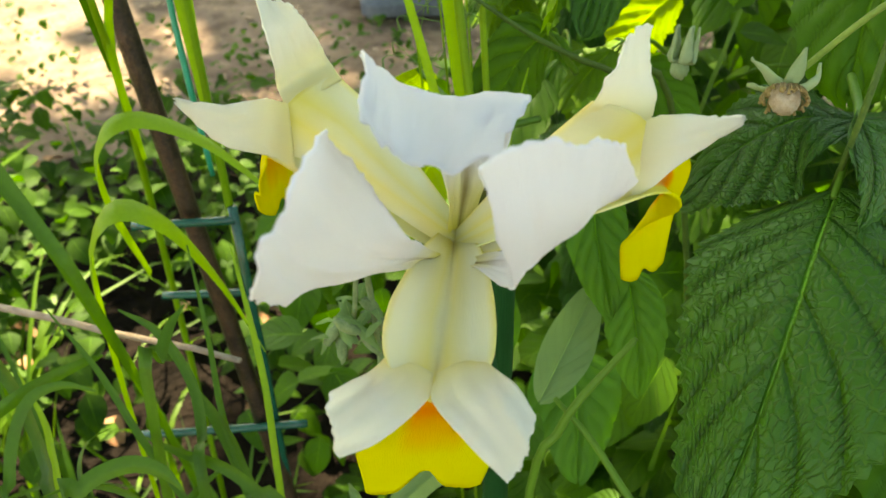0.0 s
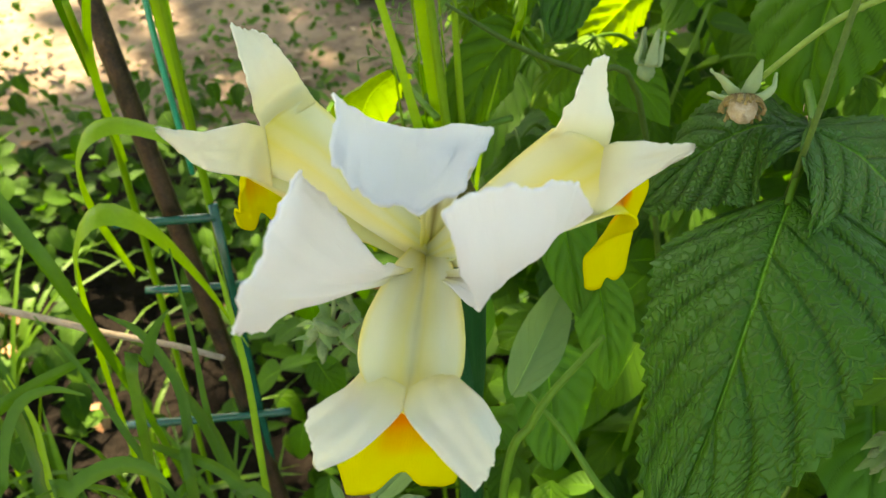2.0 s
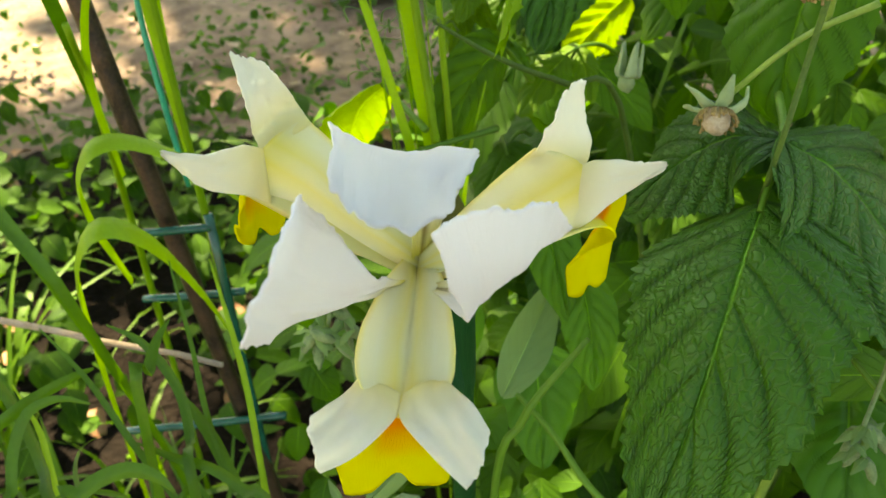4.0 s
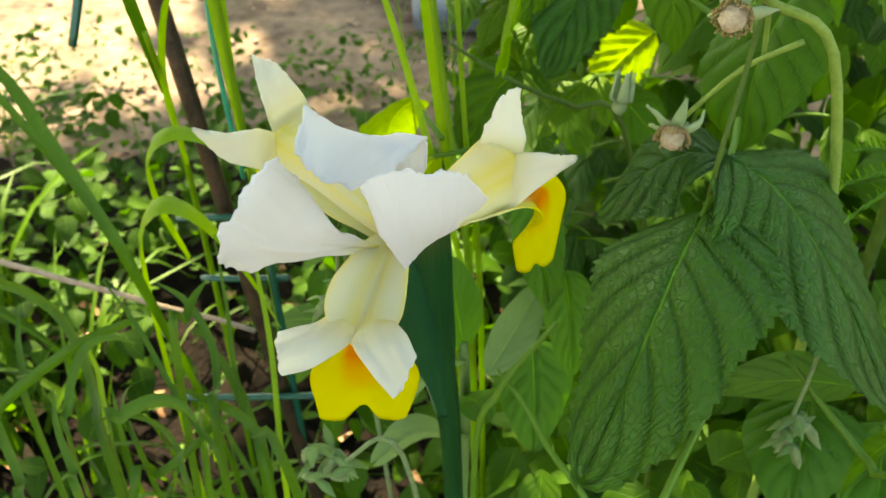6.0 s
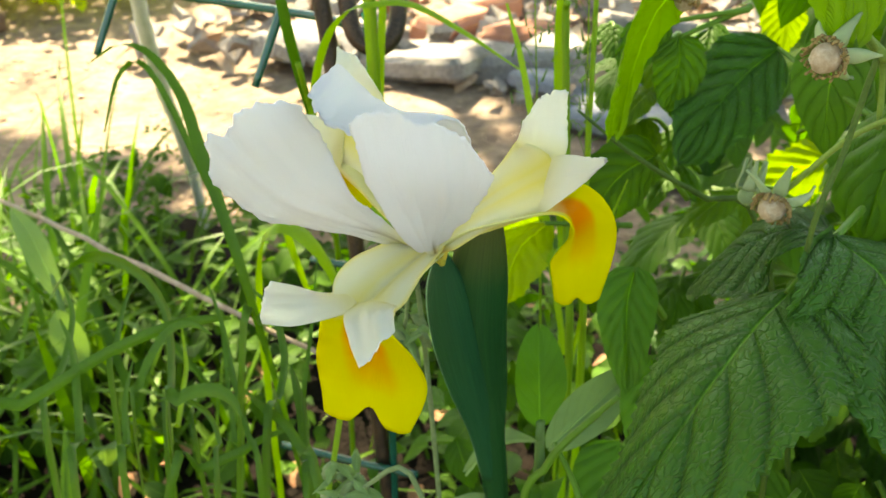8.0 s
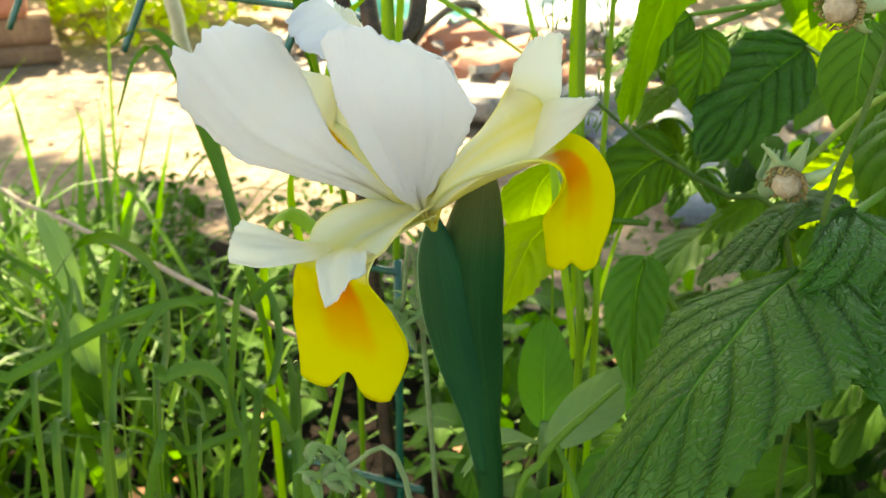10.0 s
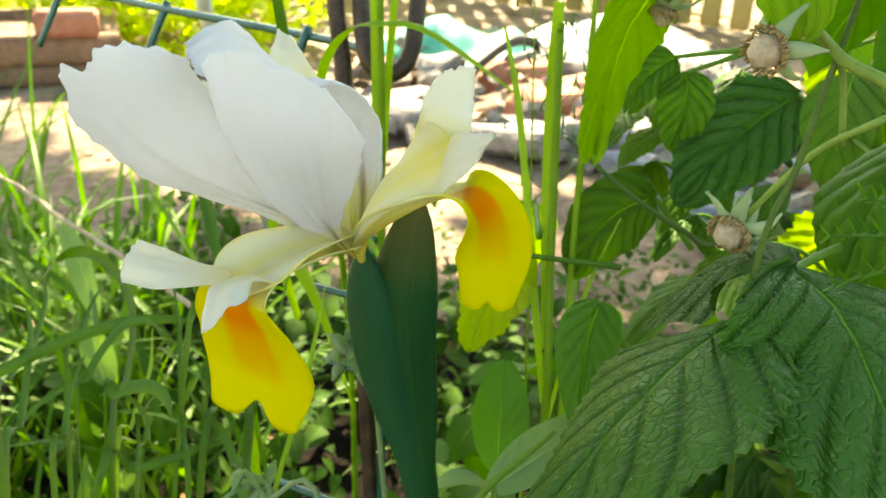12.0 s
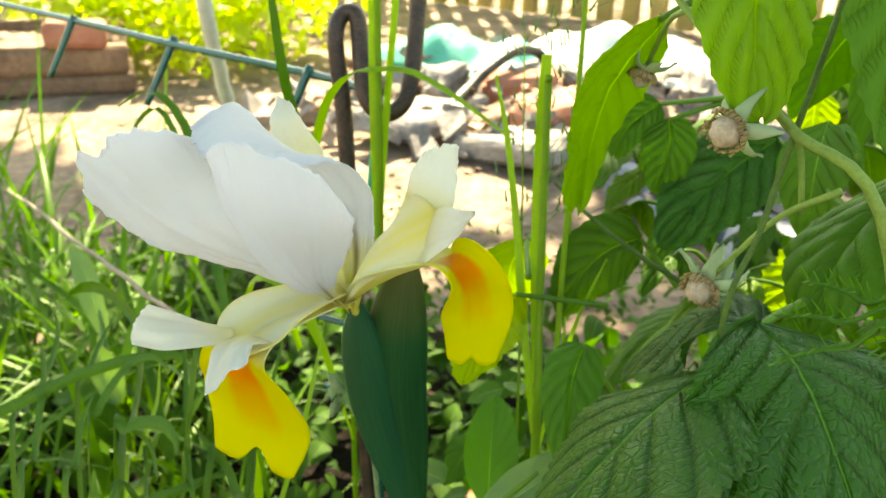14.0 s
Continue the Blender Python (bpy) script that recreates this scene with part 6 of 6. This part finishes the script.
def rubble():
    r = random.Random(4)
    kinds = ((M_STONE, "stone_slab", "broken grey concrete slab lying on the soil", "slab"), (M_BRICK, "brick", "broken red brick among rubble", "brick"), (M_BLUESTONE, "slate_slab", "dark blue-grey slate slab lying flat", "slab"),
             (M_STONE, "stone", "pale rough stone among the rubble", "stone"), (M_PLANK, "board", "short weathered board among the rubble", "board"))
    spots = [(-0.42, 1.52, 0), (-0.12, 1.52, 2), (-0.30, 1.42, 2), (-0.06, 1.20, 2), (-0.20, 1.30, 2), (-0.58, 1.42, 0), (-0.75, 1.62, 4), (-0.45, 1.62, 1), (-0.95, 1.75, 3), (-0.62, 1.80, 1), (-0.25, 1.62, 4),
             (-0.85, 1.50, 0), (-1.10, 1.82, 4), (-0.18, 1.85, 0), (-0.70, 2.05, 0), (-0.40, 2.02, 3), (-0.62, 1.66, 1), (-0.80, 1.88, 1)]
    for x, y, k in spots:
        m, name, lab, cat = kinds[k]
        size = {0: (r.uniform(0.22, 0.36), r.uniform(0.14, 0.22), r.uniform(0.04, 0.07)), 1: (0.20, 0.10, 0.065), 2: (r.uniform(0.16, 0.26), r.uniform(0.10, 0.16), 0.03), 3: (r.uniform(0.10, 0.18), r.uniform(0.08, 0.14), r.uniform(0.06, 0.11)), 4: (r.uniform(0.3, 0.5), 0.08, 0.025)}[k]
        o = tagged(part(name, rough_block(name, size, r.uniform(0, 50), min(size) * 0.2, min(size) * (0.5 if k == 3 else 0.12), 3), m), lab, cat, "rubble")
        o.matrix_world = pose(x, y, size[2] * 0.42, r.uniform(-9, 9), r.uniform(-9, 9), r.uniform(0, 180))


rubble()


def hose():
    h = thing("hose", "black bent rubber hose lying over the rubble", "hose", at=(-0.8495, 1.6087, 0.0150))
    pts = [(-0.8495, 1.6087, 0.0150), (-0.8669, 1.7260, 0.0375), (-0.8573, 1.8146, 0.0763), (-0.8403, 1.9274, 0.1044), (-0.8213, 2.0274, 0.0794), (-0.7451, 1.9415, 0.0200)]
    me = tube("pipe", pts, 0.014, 10, 40)
    me.transform(Matrix.Translation([-v for v in pts[0]]))
    part("pipe", me, M_RUBBER, h)


hose()


def tarp(name, at, size, mat, seed, label):
    bm = bmesh.new()
    bmesh.ops.create_grid(bm, x_segments=28, y_segments=20, size=0.5)
    for v in bm.verts:
        x, y = v.co.x * size[0], v.co.y * size[1]
        hump = size[2] * max(0, 1 - (v.co.x * 2) ** 2) * max(0, 1 - (v.co.y * 2) ** 2)
        v.co = (x, y, hump * (0.7 + 0.5 * noise.noise((x * 6, y * 6, seed))) + 0.02 * noise.noise((x * 16, y * 16, seed + 4)))
    for f in bm.faces:
        f.smooth = True
    o = tagged(part(name, bm, mat, None, thick=0.003), label, "tarp")
    o.location = at


tarp("tarp", (-1.10, 2.10, 0.01), (0.60, 0.30, 0.12), M_TARP, 2, "crumpled teal green plastic tarp on the ground")
tarp("pale_tarp", (-0.72, 2.42, 0.01), (0.70, 0.45, 0.14), M_PALETARP, 6, "crumpled pale plastic sheet on the ground")


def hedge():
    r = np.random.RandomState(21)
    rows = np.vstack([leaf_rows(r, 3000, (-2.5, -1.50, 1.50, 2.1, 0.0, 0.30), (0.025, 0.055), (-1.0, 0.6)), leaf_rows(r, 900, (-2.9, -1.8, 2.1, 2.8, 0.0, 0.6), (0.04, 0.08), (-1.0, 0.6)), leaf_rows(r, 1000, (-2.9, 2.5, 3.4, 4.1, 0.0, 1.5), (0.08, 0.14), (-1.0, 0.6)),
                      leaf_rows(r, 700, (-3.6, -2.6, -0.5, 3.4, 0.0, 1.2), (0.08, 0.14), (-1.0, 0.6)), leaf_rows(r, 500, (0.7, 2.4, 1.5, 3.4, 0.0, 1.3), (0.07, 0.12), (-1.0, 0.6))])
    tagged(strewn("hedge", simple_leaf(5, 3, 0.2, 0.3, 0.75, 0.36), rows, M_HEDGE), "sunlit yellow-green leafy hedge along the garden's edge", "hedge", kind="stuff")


hedge()


def picket_fence():
    f = thing("picket_fence", "sunlit yellowish wooden picket fence at the garden's end", "fence", at=(-1.6, 3.3, 0.0))
    bm0 = rough_block("picket", (0.07, 0.018, 0.9), 1, 0.006, 0.003)
    me = bpy.data.meshes.new("picket")
    bm0.to_mesh(me)
    bm0.free()
    for k in range(26):
        o = part("picket", me, M_PICKET, f)
        o.location = (-1.2 + k * 0.11, 0.02, 0.44)
    for z in (0.2, 0.65):
        o = part("rail", rough_block("rail", (3.0, 0.03, 0.06), 2, 0.006, 0.002), M_PICKET, f)
        o.location = (0.2, 0.05, z)


picket_fence()


# ---- unseen tree, added so that its crown shades the flower ----
def added_shade_tree():
    t = thing("added_shade_tree", "unseen leafy tree added to shade the flower bed", "tree", at=(-1.3, -0.8, 0.0))
    part("trunk", tube("trunk", [(0, 0, -0.05), (0.03, 0.02, 0.8), (0.05, 0.25, 1.6), (0.1, 0.7, 2.3)], [0.13, 0.10, 0.08, 0.05], 14), M_BARK, t)
    for a in ((1.0, 1.2, 2.5), (-0.6, 1.7, 2.6), (-1.2, 2.6, 2.5), (0.6, 2.6, 2.6), (-0.2, 2.8, 2.5), (0.9, 0.3, 2.5), (0.1, 3.9, 2.5)):
        part("limb", tube("limb", [(0.05, 0.25, 1.6), (a[0] * 0.5, a[1] * 0.5, 2.15), a], [0.05, 0.035, 0.015], 9), M_BARK, t)
    r = np.random.RandomState(30)
    rows = np.vstack([leaf_rows(r, 5600, (-1.5, 1.7, 0.0, 3.60, 2.2, 2.9), (0.07, 0.13), (-0.6, 0.6)), leaf_rows(r, 800, (-1.5, -0.2, 3.28, 3.50, 2.45, 2.6), (0.07, 0.13), (-0.5, 0.5)), leaf_rows(r, 360, (-0.08, 0.62, 2.26, 2.62, 2.42, 2.6), (0.07, 0.13), (-0.5, 0.5)),
                      leaf_rows(r, 700, (-1.5, 0.3, 3.35, 3.85, 2.40, 2.6), (0.07, 0.13), (-0.5, 0.5)), leaf_rows(r, 900, (-0.5, 0.7, 3.6, 4.45, 2.40, 2.6), (0.07, 0.13), (-0.5, 0.5))])
    keep = np.array([noise.noise((q[0] * 2.1, q[1] * 2.1, 5.0)) > -0.45 for q in rows])
    keep[5600:] = True
    # leaves left out where sun patches should land on bed and path
    sx, sy = rows[:, 0] - 1.3 + 0.525 * rows[:, 2], rows[:, 1] - 0.8 - 0.75 * rows[:, 2]
    thin = np.array([noise.noise((a * 7, b * 7, 9.0)) + 0.5 * noise.noise((a * 19, b * 19, 2.0)) for a, b in zip(sx, sy)])
    keep &= ~((sx < -0.95) & (sy < 0.5))
    keep &= ~((thin > np.where((sx > -0.34) & (sy < 0.5), 0.22, 0.06)) & (sy > 0.24) & (sy < 0.92) & (sx > -0.75))
    keep &= ~((thin > np.where(sx < -0.32, -0.34, -0.18)) & (sx < -0.26) & (sy < 0.44))
    keep &= ~((sx < -0.60) & (sy > 0.86))
    keep &= (sy < 0.70 - 0.36 * sx + 0.12 * thin) | ((sx > -0.34 + 0.2 * thin) & (sy < 1.75) & (thin < 0.05))
    # two gaps cut so that sun reaches the yellow-green leaves
    keep &= ((sx - 0.272) / 0.034) ** 2 + ((sy - 0.015) / 0.030) ** 2 > 1
    keep &= ((sx - 0.170) / 0.050) ** 2 + ((sy + 0.012) / 0.035) ** 2 > 1
    strewn("crown", simple_leaf(5, 3, 0.2, 0.3, 0.75, 0.36), rows[keep], M_CROWN, t)


added_shade_tree()
